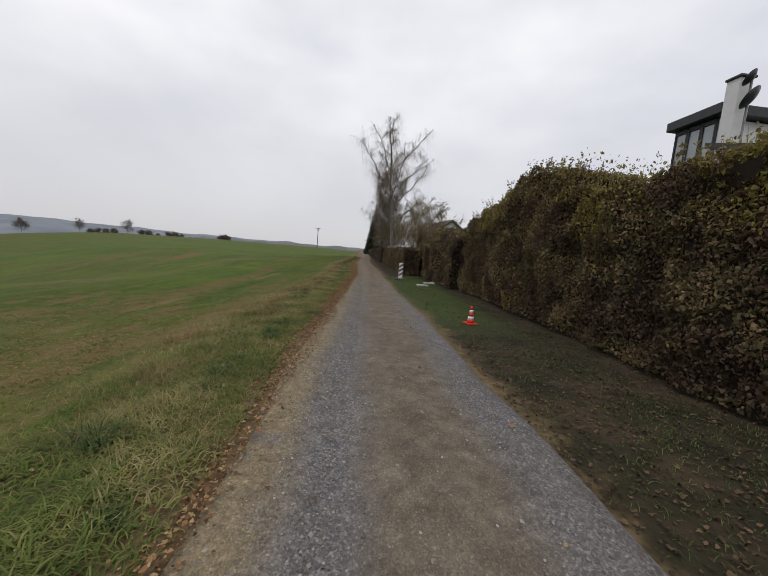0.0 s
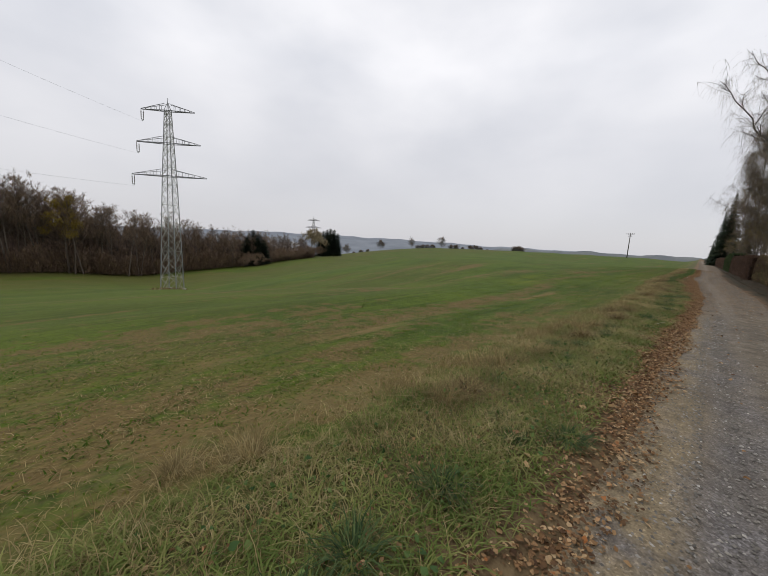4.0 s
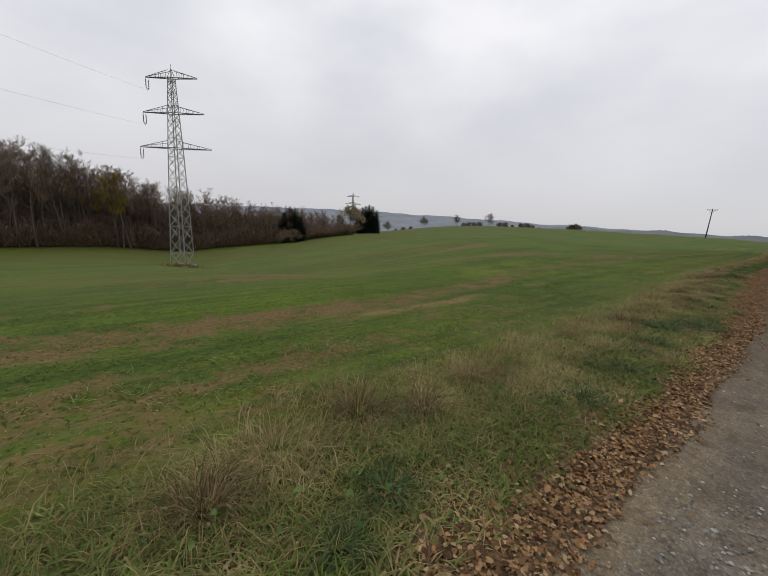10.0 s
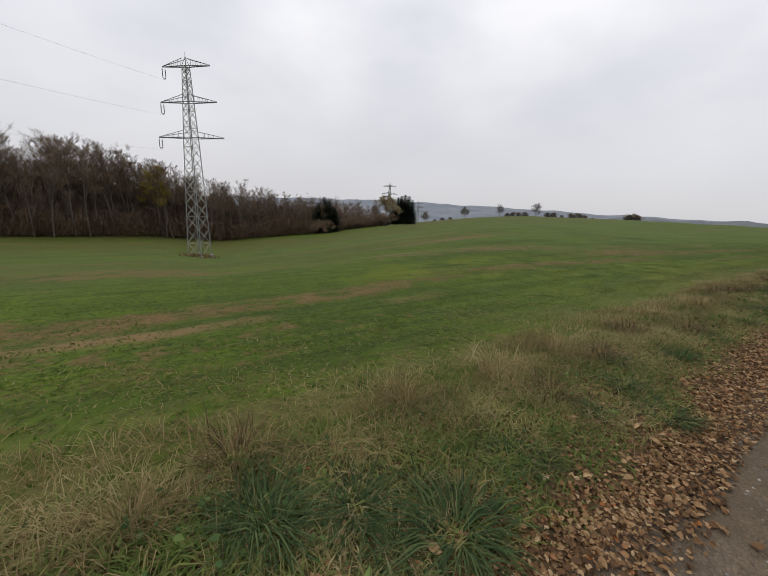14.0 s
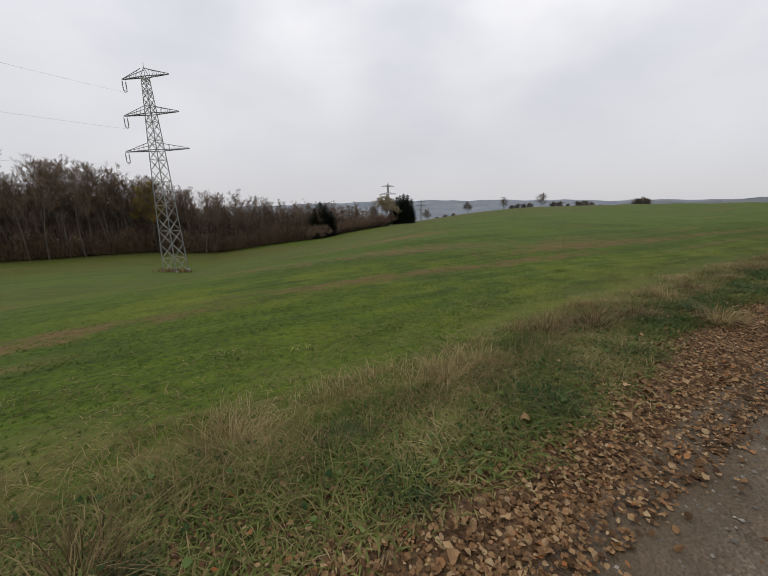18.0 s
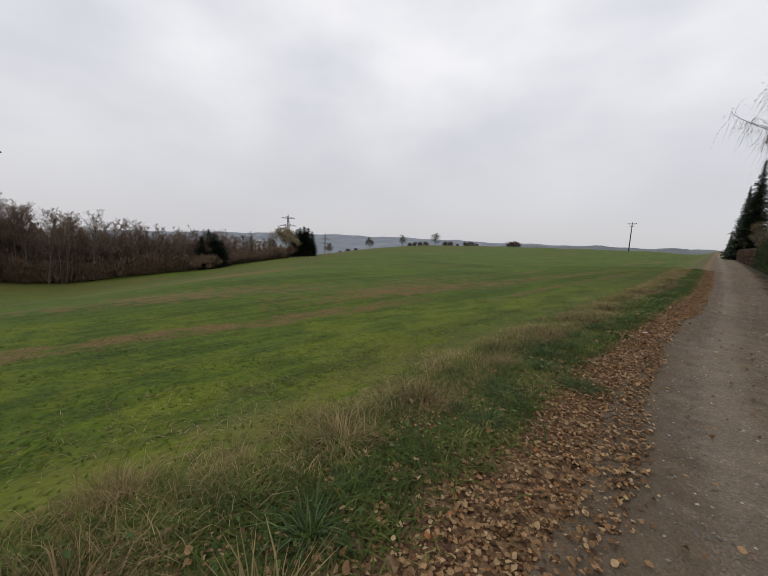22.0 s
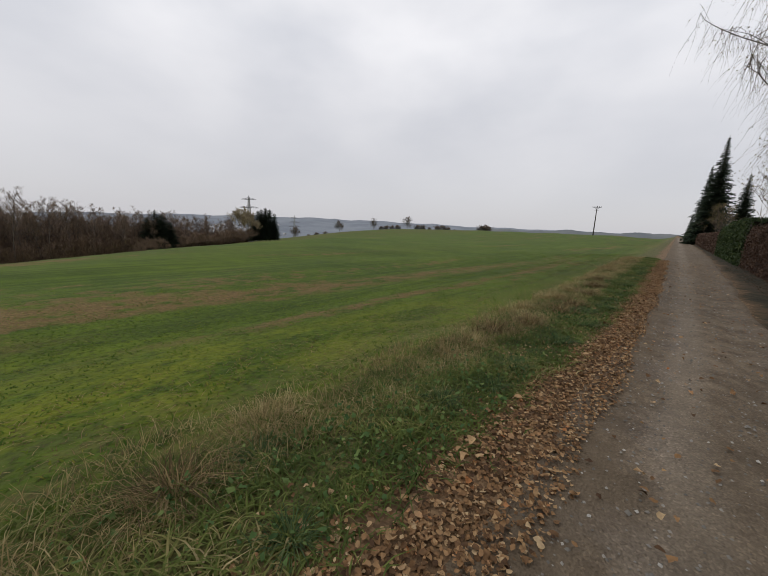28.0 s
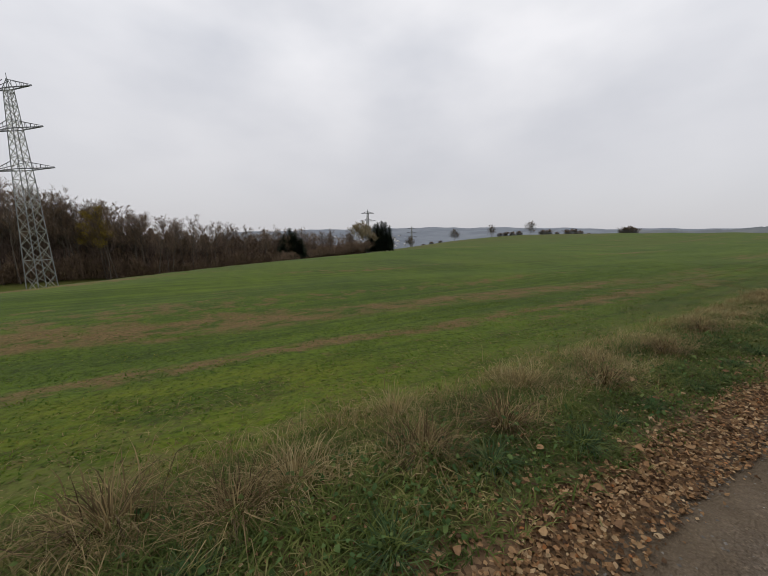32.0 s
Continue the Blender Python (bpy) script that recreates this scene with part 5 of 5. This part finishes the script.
def hedge(name, x0, x1, y0, y1, top, material, label, leaves, size, rag=0.25, seed=0, topper=None):
    """A hedge: lumpy woody core coloured as inner shade, and leaves over its faces."""
    g = np.random.default_rng(seed)
    root = new(name)
    root.location = ((x0 + x1) / 2, (y0 + y1) / 2, 0)
    tagged(root, label, "hedge")
    o = Vector(root.location)
    ny, nz = max(int((y1 - y0) * 3), 4), 12
    v, f = [], []

    def edge(y, u):
        """The core's front and back at a height share u."""
        h = top(y)
        lump = rag * (noise.noise(Vector((y * 0.55, u * h * 0.6, seed))) + 0.55 * noise.noise(Vector((y * 1.7, u * h * 1.7, seed + 9))))
        round_off = 0.35 * max(0, u - 0.75) * (x1 - x0)
        return x0 + lump * 0.6 + round_off + 0.1, x1 - round_off

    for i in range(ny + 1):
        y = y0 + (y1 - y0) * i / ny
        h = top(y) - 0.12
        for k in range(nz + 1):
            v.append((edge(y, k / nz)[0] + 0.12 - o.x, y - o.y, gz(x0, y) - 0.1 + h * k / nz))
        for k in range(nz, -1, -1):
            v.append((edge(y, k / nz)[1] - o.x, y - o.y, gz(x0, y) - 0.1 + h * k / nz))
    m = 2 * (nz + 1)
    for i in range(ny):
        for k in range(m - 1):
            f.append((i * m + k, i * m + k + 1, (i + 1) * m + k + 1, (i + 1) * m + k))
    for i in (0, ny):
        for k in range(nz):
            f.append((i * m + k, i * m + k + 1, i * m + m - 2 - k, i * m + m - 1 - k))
    part_of("woody_core", v, f, M_CORE, root, "solid core coloured as shaded stems inside the hedge")
    ys, us = g.uniform(y0 - 0.1, y1 + 0.1, leaves), g.uniform(0.02, 1.0, leaves)
    tops = np.array([top(t) for t in ys])
    where = g.random(leaves)
    xs = np.empty(leaves)
    zs = np.empty(leaves)
    for i in range(leaves):
        a, b = edge(ys[i], us[i])
        if where[i] < 0.70:
            xs[i], zs[i] = a + abs(g.normal(0, 0.13)) - 0.06, tops[i] * us[i]
        elif where[i] < 0.9:
            a, b = edge(ys[i], 1.0)
            xs[i], zs[i] = g.uniform(a, b), tops[i] - 0.14 + abs(g.normal(0, 0.05 + rag * 0.03))
        else:
            ys[i] = y0 + g.normal(0, 0.1)
            xs[i], zs[i] = g.uniform(a, b), tops[i] * us[i]
    base = np.stack([xs - o.x, ys - o.y, zs + ground_z(xs, ys)], -1)
    global rng
    keep, rng = rng, g
    s = g.uniform(0.6, 1.3, leaves) * size
    if topper is not None:
        patch = np.array([noise.noise(Vector((a * 0.55, b * 0.7, seed + 4))) for a, b in zip(ys, zs)])
        hi = (zs / np.maximum(tops, 0.1) + g.normal(0, 0.10, leaves) + patch * 0.35) > (0.62 if rag > 0.85 else 0.90)
        hi |= (patch + g.normal(0, 0.12, leaves)) > 0.56
        va, fa = leaf_shapes(base[~hi], s[~hi], flat=False)
        part_of("foliage", va, fa, material, root)
        va, fa = leaf_shapes(base[hi], s[hi], flat=False)
        part_of("top_foliage", va, fa, topper, root, "yellow-green leaves along the top")
        m = int((y1 - y0) * 26)
        sy = g.uniform(y0, y1, m)
        sx = np.array([edge(t, 1.0)[0] for t in sy]) + np.abs(g.normal(0, 0.5, m))
        sh = np.array([top(t) for t in sy])
        foot = np.stack([sx - o.x, sy - o.y, sh - 0.25 + ground_z(sx, sy)], -1)
        long, tilt, turn = g.uniform(0.25, 0.75, m), g.uniform(0.05, 0.5, m), g.uniform(0, 6.28, m)
        va, fa = blades(foot, long, np.full(m, 0.010), tilt, 0.1, turn)
        part_of("shoots", va, fa, M_BTWIG, root, "thin brown shoots above the hedge")
        k = np.repeat(np.arange(m), 9)
        u = g.uniform(0.25, 1.0, len(k))[:, None]
        way = np.stack([np.cos(turn) * tilt, np.sin(turn) * tilt, 0.9 + 0 * turn], -1) * long[:, None]
        va, fa = leaf_shapes(foot[k] + way[k] * u + g.normal(0, 0.03, (len(k), 3)), g.uniform(0.7, 1.2, len(k)) * size, flat=False)
        part_of("shoot_leaves", va, fa, topper, root)
    else:
        va, fa = leaf_shapes(base, s, flat=False)
        part_of("foliage", va, fa, material, root)
    rng = keep
    return root


hedge("mixed_hedge", 5.3, 8.0, -4.0, 9.5, lambda y: 3.75 + 0.35 * noise.noise(Vector((y * 0.6, 3, 1))) + 0.25 * noise.noise(Vector((y * 2.1, 5, 1))), M_HEDGE, "tall unclipped hedge of brown and green leaves", 80000, 0.068, 0.8, 1, M_HEDGETOP)
hedge("mixed_hedge", 5.4, 8.4, 9.5, 18.5, lambda y: 4.3 + 0.55 * math.sin((y - 9) * 0.55) + 0.4 * noise.noise(Vector((y * 1.6, 5, 2))), M_HEDGE, "tall hedge with yellow-green crown beside the grass", 52000, 0.072, 0.55, 2, M_HEDGETOP)
hedge("mixed_hedge", 4.8, 7.5, 18.5, 31.0, lambda y: 3.3 + 0.4 * math.sin(y * 0.9), M_HEDGE, "dark brown overgrown hedge behind a road beacon", 15000, 0.10, 0.5, 3)
hedge("beech_hedge", 3.25, 4.7, 27.0, 52.0, lambda y: 2.2 + 0.10 * math.sin(y * 0.8), M_HEDGE, "brownish clipped hedge beside the track", 26000, 0.075, 0.2, 4)
hedge("beech_hedge", 2.8, 4.3, 52.0, 74.5, lambda y: 2.25 + 0.08 * math.sin(y * 1.1), M_BEECH, "clipped beech hedge with withered brown leaves", 30000, 0.07, 0.15, 5)
hedge("green_hedge", 2.7, 4.5, 75.0, 90.0, lambda y: 2.75 - 0.4 * smoothstep(y, 82, 90), M_GREENHEDGE, "rounded green evergreen hedge beside the track", 12000, 0.10, 0.15, 6)
hedge("beech_hedge", 2.75, 4.3, 91.0, 150.0, lambda y: 2.0 + 0.1 * math.sin(y), M_BEECH, "low brown hedge far along the track", 12000, 0.13, 0.2, 7)

# ---- birches and garden trees behind the hedge ----


def birch_meshes(seed, height, stems, reach, hang, fan, toward, boughs=(), lean=(0, 0)):
    """A weeping birch: pale stems, rising limbs and curtains of hanging twigs; boughs: start height and far end."""
    w = Wood(seed)
    r = w.r
    tips = []

    def drape(lp, out, length, many):
        for k in range(many):
            uu = r.uniform(0.25, 1.0)
            jj = min(int(uu * (len(lp) - 1)), len(lp) - 2)
            qq = lp[jj].lerp(lp[jj + 1], uu * (len(lp) - 1) - jj)
            c = r.uniform(0, 6.28)
            sp, _ = w.path(qq, Vector((math.cos(c), math.sin(c), 0.45)) + out * 0.4, length * r.uniform(0.2, 0.42), 4, 0.22, -0.03)
            w.limb(sp, 0.017, 0.006, 3)
            for t in range(hang):
                st = sp[r.randrange(1, 5)]
                d = Vector((r.gauss(0, 0.4), r.gauss(0, 0.4), r.uniform(-0.6, 0.3)))
                tp, _ = w.path(st, d, r.uniform(0.5, 1.9), 5, 0.14, -0.34)
                w.twig(tp, 0.011)
                tips.extend((tp[3], tp[4], tp[5]))

    for s in range(stems):
        a = r.uniform(0, 6.28)
        tilt = 0.03 if stems == 1 else 0.15
        h = height * (1 if s == 0 else r.uniform(0.6, 0.9))
        pts, _ = w.path(Vector((math.cos(a) * 0.25 * (stems > 1), math.sin(a) * 0.25 * (stems > 1), -0.3)), Vector((math.cos(a) * tilt + lean[0], math.sin(a) * tilt + lean[1], 1)), h, 12, 0.035, 0.05)
        w.limb(pts, height * 0.0125 / math.sqrt(stems), 0.025, 8)
        low = 0.5 if boughs and stems == 1 else 0.2
        for i in range(fan):
            u = low + (1 - low) * (i + r.random()) / fan
            j = min(int(u * 12), 11)
            q = pts[j].lerp(pts[j + 1], u * 12 - j)
            b = i * 2.4 + r.uniform(-0.5, 0.5)
            out = Vector((math.cos(b), math.sin(b), r.uniform(0.7, 1.5))) + Vector(toward) * 0.5
            length = reach * (0.35 + 0.75 * math.sin(math.pi * min(1, u * 1.15))) * r.uniform(0.8, 1.2)
            lp, _ = w.path(q, out, length, 7, 0.17, 0.0)
            w.limb(lp, 0.05 * (1.25 - u), 0.010, 5)
            drape(lp, out, length, 8)
        for z0, end in boughs if s == 0 else ():
            j = min(int(z0 / h * 12), 11)
            p0, p3 = pts[j].lerp(pts[j + 1], z0 / h * 12 - j), Vector(end)
            p1 = p0.lerp(p3, 0.5) + Vector((0, 0, r.uniform(-0.6, 0.1)))
            lp = []
            for k in range(10):
                q = k / 9
                lp.append(p0 * (1 - q) ** 2 + p1 * 2 * q * (1 - q) + p3 * q * q + Vector((r.gauss(0, 0.10), r.gauss(0, 0.10), r.gauss(0, 0.10))) * (q > 0))
            w.limb(lp, 0.10 - 0.003 * z0, 0.022, 6)
            drape(lp, (p3 - p0).normalized(), (p3 - p0).length * 0.85, 17)
            for m in (4, 6, 8):
                c = r.uniform(0, 6.28)
                fp, _ = w.path(lp[m], Vector((math.cos(c) * 0.7, math.sin(c) * 0.7, 0.6)) + (p3 - p0).normalized() * 0.6, r.uniform(1.3, 2.4), 6, 0.2, 0.0)
                w.limb(fp, 0.035, 0.01, 4)
                drape(fp, Vector((0, 0, 1)), 2.2, 5)
    return w, tips


def birch(x, y, seed, height, stems, reach, hang, fan, label, leaf, toward=(0, 0, 0), per=1, boughs=(), lean=(0, 0)):
    w, tips = birch_meshes(seed, height, stems, reach, hang, fan, toward, boughs, lean)
    v, f = leaf_cloud(tips[:: leaf[1]], per, leaf[0], 0.03, seed)
    ob = plant("birch_tree", (*w.meshes("trunk", "crown", M_BIRCH, M_BTWIG), mesh_of("foliage", v, f, M_BLEAF)), ("trunk", "crown", "foliage"), label, "birch")
    ob.location = (x, y, gz(x, y))
    return ob


BOUGHS = ((9.2, (-4.9, -0.8, 14.2)), (7.6, (3.2, 0.5, 11.6)), (5.2, (2.9, -0.6, 8.1)), (11.6, (2.6, -0.5, 15.6)), (9.6, (3.5, 1.4, 13.6)), (10.4, (-2.4, 1.6, 15.8)), (8.2, (-2.6, -1.6, 10.6)), (12.5, (-1.4, -1.8, 16.9)), (7.0, (0.6, 3.2, 11.0)), (8.5, (0.4, -3.0, 12.6)))
birch(3.9, 42.5, 101, 17.4, 1, 2.6, 15, 12, "tall weeping birch with bare drooping twigs", (0.035, 9), (0, 0, 0), 1, BOUGHS, (-0.075, 0))
BOUGHS_2 = ((8.0, (-2.5, -1.0, 11.0)), (9.5, (-2.7, 0.6, 13.4)), (11.0, (-2.4, -1.4, 15.6)), (12.5, (-1.7, 0.4, 17.6)), (6.5, (-2.4, 1.6, 8.6)), (10.5, (2.8, -1.2, 15.0)), (4.5, (-2.1, -1.4, 6.6)), (13.0, (0.8, -1.6, 18.4)))
birch(4.7, 66.0, 102, 18.5, 6, 3.6, 22, 22, "several-stemmed birch with sparse yellow leaves", (0.05, 3), (-0.15, -0.15, 0), 1, BOUGHS_2)
GARDEN = [bare_tree_mesh(110 + i, 6.5, 0.12, 15, 0.025, dict(BARE, fork=(0, 5, 4, 3)), 0.36) for i in range(2)]
GARDEN_M = [(*w.meshes("stem", "crown", M_BARK, M_BTWIG), mesh_of("foliage", *leaf_cloud(w.tips, 1, 0.07, 0.12, 9 + i), M_BLEAF)) for i, w in enumerate(GARDEN)]
for k, (x, y, s) in enumerate(((5.6, 29, 0.85), (6.6, 33, 1.0), (5.4, 36, 1.05), (5.2, 44.5, 0.9), (6.8, 47, 1.1), (5.6, 51, 0.8), (5.6, 63, 1.05), (5.2, 70.5, 1.1), (5.0, 75.5, 1.0), (5.4, 58, 0.9), (5.9, 39.5, 0.8), (7.4, 43.0, 0.95), (9.0, 44.0, 0.85))):
    ob = plant("garden_shrub", GARDEN_M[k % 2], ("stem", "crown", "foliage"), "bare brown garden shrub behind the hedge", "shrub", "garden shrubs")
    ob.matrix_basis = pose(x, y, gz(x, y), 0, 0, 70 * k) @ Matrix.Scale(s, 4)
fir(4.6, 139, 20.0, 1, "tall dark spruce behind the green hedge", "spruces by the track", 0.85)
fir(3.3, 143, 15.5, 2, "dark spruce leaning against a taller one", "spruces by the track", 1.0, 90)
fir(8.0, 134, 12.5, 0, "small spruce beside the taller ones", "spruces by the track", 1.1, 40)
fir(3.4, 235, 10.5, 2, "small pointed spruce far along the track", "spruces by the track", 1.0, 20)
for k, (x, y, s) in enumerate(((5.0, 126, 1.0), (5.5, 140, 0.9), (10.5, 100, 1.1))):
    ob = plant("garden_shrub", GARDEN_M[k % 2], ("stem", "crown", "foliage"), "bare garden shrub near the spruces", "shrub", "garden shrubs")
    ob.matrix_basis = pose(x, y, gz(x, y), 0, 0, 50 * k) @ Matrix.Scale(s, 4)

# ---- dry tufts on the field's edge ----


def tuft_mesh(seed, n, height, spread, material, name, lean=(0.4, 1.7), wide=(0.004, 0.010)):
    global rng
    g = np.random.default_rng(seed)
    keep, rng = rng, g
    a = g.uniform(0, 2 * np.pi, n)
    d = np.abs(g.normal(0, spread, n))
    base = np.stack([np.cos(a) * d, np.sin(a) * d, 0 * a - 0.02], -1)
    v, f = blades(base, g.uniform(0.4, 1.0, n) * height, g.uniform(*wide, n), g.uniform(*lean, n), 0.45, a + g.normal(0, 0.7, n))
    rng = keep
    return mesh_of(name, v, f, material)


TUFTS = [tuft_mesh(200 + i, 340, 0.36, 0.24, M_DRY, "dry_grass_tuft") for i in range(4)]
WITHERED = [tuft_mesh(205 + i, 260, 0.42, 0.14, M_DEAD, "withered_tuft") for i in range(3)]
GREENS = [tuft_mesh(220 + i, 170, 0.30, 0.10, M_TUSSOCK, "grass_tuft", (0.5, 1.7), (0.007, 0.014)) for i in range(3)]
TUSSOCKS = [tuft_mesh(230 + i, 260, 0.26, 0.10, M_TUSSOCK, "grass_tussock", (0.9, 2.4), (0.006, 0.012)) for i in range(3)]
STRAW = tuft_mesh(236, 220, 0.46, 0.10, M_DRY, "straw_clump", (0.5, 1.6), (0.007, 0.014))
r = random.Random(17)
for k in range(46):
    y = 4 + 73 * (k + r.random()) / 46
    x = float(lay(r.gauss(-2.55, 0.25), y))
    ob = tagged(new("dry_grass_tuft", TUFTS[k % 4]), "pale dry grass tuft on the field's edge", "grass tuft", "dry tufts along the field")
    ob.matrix_basis = pose(x, y, gz(x, y), 0, 0, r.uniform(0, 360)) @ Matrix.Scale(r.uniform(0.55, 1.0), 4)
# taller withered clumps that stand out along the edge
for k, (x, y, q) in enumerate(((-1.55, 55.1, 1.0), (-1.5, 56.0, 0.95), (-1.5, 57.7, 0.9), (-2.05, 53.0, 1.1), (-1.7, 53.7, 0.9), (-1.65, 59.6, 0.8), (-1.8, 61.5, 0.8), (-2.0, 13.9, 0.9), (-1.8, 16.9, 0.8), (-2.2, 18.3, 1.0), (-1.8, 18.8, 0.8), (-2.3, 9.7, 0.8), (-1.3, 27.2, 0.7), (-1.6, 28.7, 0.8), (-1.9, 30.1, 0.9), (-2.3, 44.0, 0.9), (-1.9, 46.0, 0.8), (-2.0, 37.3, 0.9), (-1.85, 24.5, 0.9), (-2.4, 35.8, 0.9), (-2.15, 36.5, 1.0), (-1.45, 31.0, 0.8), (-2.3, 40.2, 0.8), (-2.1, 48.3, 0.8))):
    ob = tagged(new("withered_tuft", WITHERED[k % 3]), "tall withered brown clump at the field's edge", "grass tuft", "withered clumps along the field")
    ob.matrix_basis = pose(x, y, gz(x, y), 0, 0, 67 * k) @ Matrix.Scale(q, 4)
for k, (x, y, q) in enumerate(((-0.72, 25.4, 1.05), (-1.34, 24.5, 0.9), (-2.1, 43.4, 0.9), (-1.06, 9.3, 0.7), (-1.62, 40.85, 0.8), (-1.13, 41.75, 0.75), (-0.6, 27.8, 0.7), (-0.95, 26.1, 0.7), (-1.1, 25.0, 0.8))):
    ob = tagged(new("grass_tussock", TUSSOCKS[k % 3]), "dense dark green grass tussock on the verge", "grass tuft", "tussocks on the verge")
    ob.matrix_basis = pose(x, y, gz(x, y), 0, 0, 51 * k) @ Matrix.Scale(q, 4)
ob = tagged(new("straw_clump", STRAW), "pale bent straw clump beside the leaves", "grass tuft")
ob.matrix_basis = pose(-1.22, 37.8, gz(-1.22, 37.8), 0, 0, 20)


def build_weeds():
    """Low broad-leaved weeds scattered in patches through the verge."""
    n = 26000
    y = rng.uniform(4, 70, n)
    x = rng.uniform(-2.5, -0.95, n)
    patch = 0.5 + 0.5 * np.sin(x * 3.1 + 2 * np.sin(y * 0.8)) * np.sin(y * 1.3 + 1.5 * np.sin(x * 2))
    thick = np.exp(-((y - 50.2) / 1.4) ** 2) + np.exp(-((y - 54.9) / 1.0) ** 2)
    keep = rng.random(n) < 0.05 + 0.35 * patch ** 3 + 0.6 * thick
    x, y = lay(x[keep], y[keep]), y[keep]
    v, f = leaf_shapes(np.stack([x, y, ground_z(x, y) + rng.uniform(0.02, 0.11, len(x))], -1), rng.uniform(0.02, 0.05, len(x)), 0.5)
    stuff("verge_weeds", v, f, M_WEED, "low broad-leaved weeds among the verge grass", "weeds")


build_weeds()
for k in range(90):
    y = -1 + 70 * (k + r.random()) / 90
    x = float(lay(-1.15 - abs(r.gauss(0, 0.5)), y))
    ob = tagged(new("grass_tuft", GREENS[k % 3]), "dark green grass tuft on the verge", "grass tuft", "green tufts on the verge")
    ob.matrix_basis = pose(x, y, gz(x, y), 0, 0, r.uniform(0, 360)) @ Matrix.Scale(r.uniform(0.4, 0.85), 4)

# ---- house above the hedge ----


def house():
    root = new("house")
    root.matrix_basis = pose(20.1, 19.7, 0) @ Matrix.Scale(1.3, 4)
    tagged(root, "modern white house with a flat-roofed dark-framed upper storey", "house")

    def slab(name, x0, x1, y0, y1, z0, z1, m, parent=root, bevel=0.02, label=""):
        bm = bmesh.new()
        box(bm, ((x0 + x1) / 2, (y0 + y1) / 2, (z0 + z1) / 2), (x1 - x0, y1 - y0, z1 - z0), 0, bevel)
        return part(name, bm, m, parent, label)

    slab("wall", 0.0, 7.0, -6.0, 4.0, 0, 5.8, M_RENDER)
    slab("upper_wall", 0.35, 6.6, 0.3, 2.5, 5.8, 8.75, M_RENDER)
    slab("roof", -0.15, 7.0, -0.1, 2.65, 8.8, 9.25, M_FRAME, label="flat roof with a dark metal edge")
    for k in range(3):
        y0 = 0.40 + 0.70 * k
        win = slab("window", 0.27, 0.345, y0, y0 + 0.6, 6.4, 8.65, M_GLASS, bevel=0.005)
        for name, a, b, c, d in (("frame", y0 - 0.06, y0 + 0.03, 6.3, 8.78), ("frame", y0 + 0.55, y0 + 0.64, 6.3, 8.78), ("frame", y0 + 0.03, y0 + 0.55, 8.55, 8.78), ("frame", y0 + 0.03, y0 + 0.55, 6.3, 6.5)):
            slab(name, 0.2, 0.348, a, b, c, d, M_FRAME, win)
    slab("chimney", -0.15, 0.45, -0.72, -0.14, 5.0, 10.0, M_RENDER, label="tall white rendered chimney")
    slab("chimney_cap", -0.23, 0.53, -0.80, -0.115, 10.0, 10.1, M_FRAME)
    bm = bmesh.new()
    pts = [(-0.7, -7.5, 5.2), (7.6, -7.5, 5.2), (7.6, -0.2, 7.4), (-0.7, -0.2, 7.4)]
    q = [bm.verts.new(p) for p in pts]
    w = [bm.verts.new((p[0], p[1], p[2] - 0.25)) for p in pts]
    bm.faces.new(q)
    bm.faces.new(w[::-1])
    for i in range(4):
        bm.faces.new((q[i], w[i], w[(i + 1) % 4], q[(i + 1) % 4]))
    part("tiled_roof", bm, M_TILE, root, "dark tiled lower roof")
    for z, rad, y in ((9.8, 0.33, -1.05), (8.95, 0.46, -1.2)):
        bm = bmesh.new()
        lathe(bm, [(0.02, -0.12), (rad * 0.6, -0.07), (rad, 0.02), (rad * 0.97, 0.03), (0.05, -0.08)], 20)
        ob = part("satellite_dish", bm, M_FRAME, root, "dark grey satellite dish", True)
        ob.matrix_basis = pose(-0.1, y, z, 55, 0, -150)
    bm = bmesh.new()
    bar(bm, (0.1, -0.95, 6.5), (0.1, -0.95, 9.9), 0.06)
    part("mast", bm, M_STEEL, root)


def gable_house(x, y, turn, scale):
    root = new("house")
    root.matrix_basis = pose(x, y, 0, 0, 0, turn) @ Matrix.Scale(scale, 4)
    tagged(root, "far house with a dark pitched roof behind the hedge", "house")
    bm = bmesh.new()
    box(bm, (0, 0, 2.8), (7.5, 9, 5.6), 0, 0.03)
    part("wall", bm, M_RENDER, root)
    bm = bmesh.new()
    a = [bm.verts.new(p) for p in ((-3.74, -4.49, 5.6), (3.74, -4.49, 5.6), (0, -4.49, 8.2))]
    b = [bm.verts.new((p.co.x, 4.49, p.co.z)) for p in a]
    bm.faces.new(a)
    bm.faces.new(b[::-1])
    bm.faces.new((a[0], a[2], b[2], b[0]))
    bm.faces.new((a[1], b[1], b[2], a[2]))
    part("gable", bm, M_RENDER, root)
    for s in (-1, 1):
        bm = bmesh.new()
        bar(bm, (s * 2.05, -5, 7.0), (s * 2.05, 5, 7.0), 5.3, 0.22, Vector((s * 0.57, 0, 0.82)))
        part("roof", bm, M_TILE, root, "dark tiled roof slope")


house()
gable_house(12.6, 55.0, 8, 0.85)
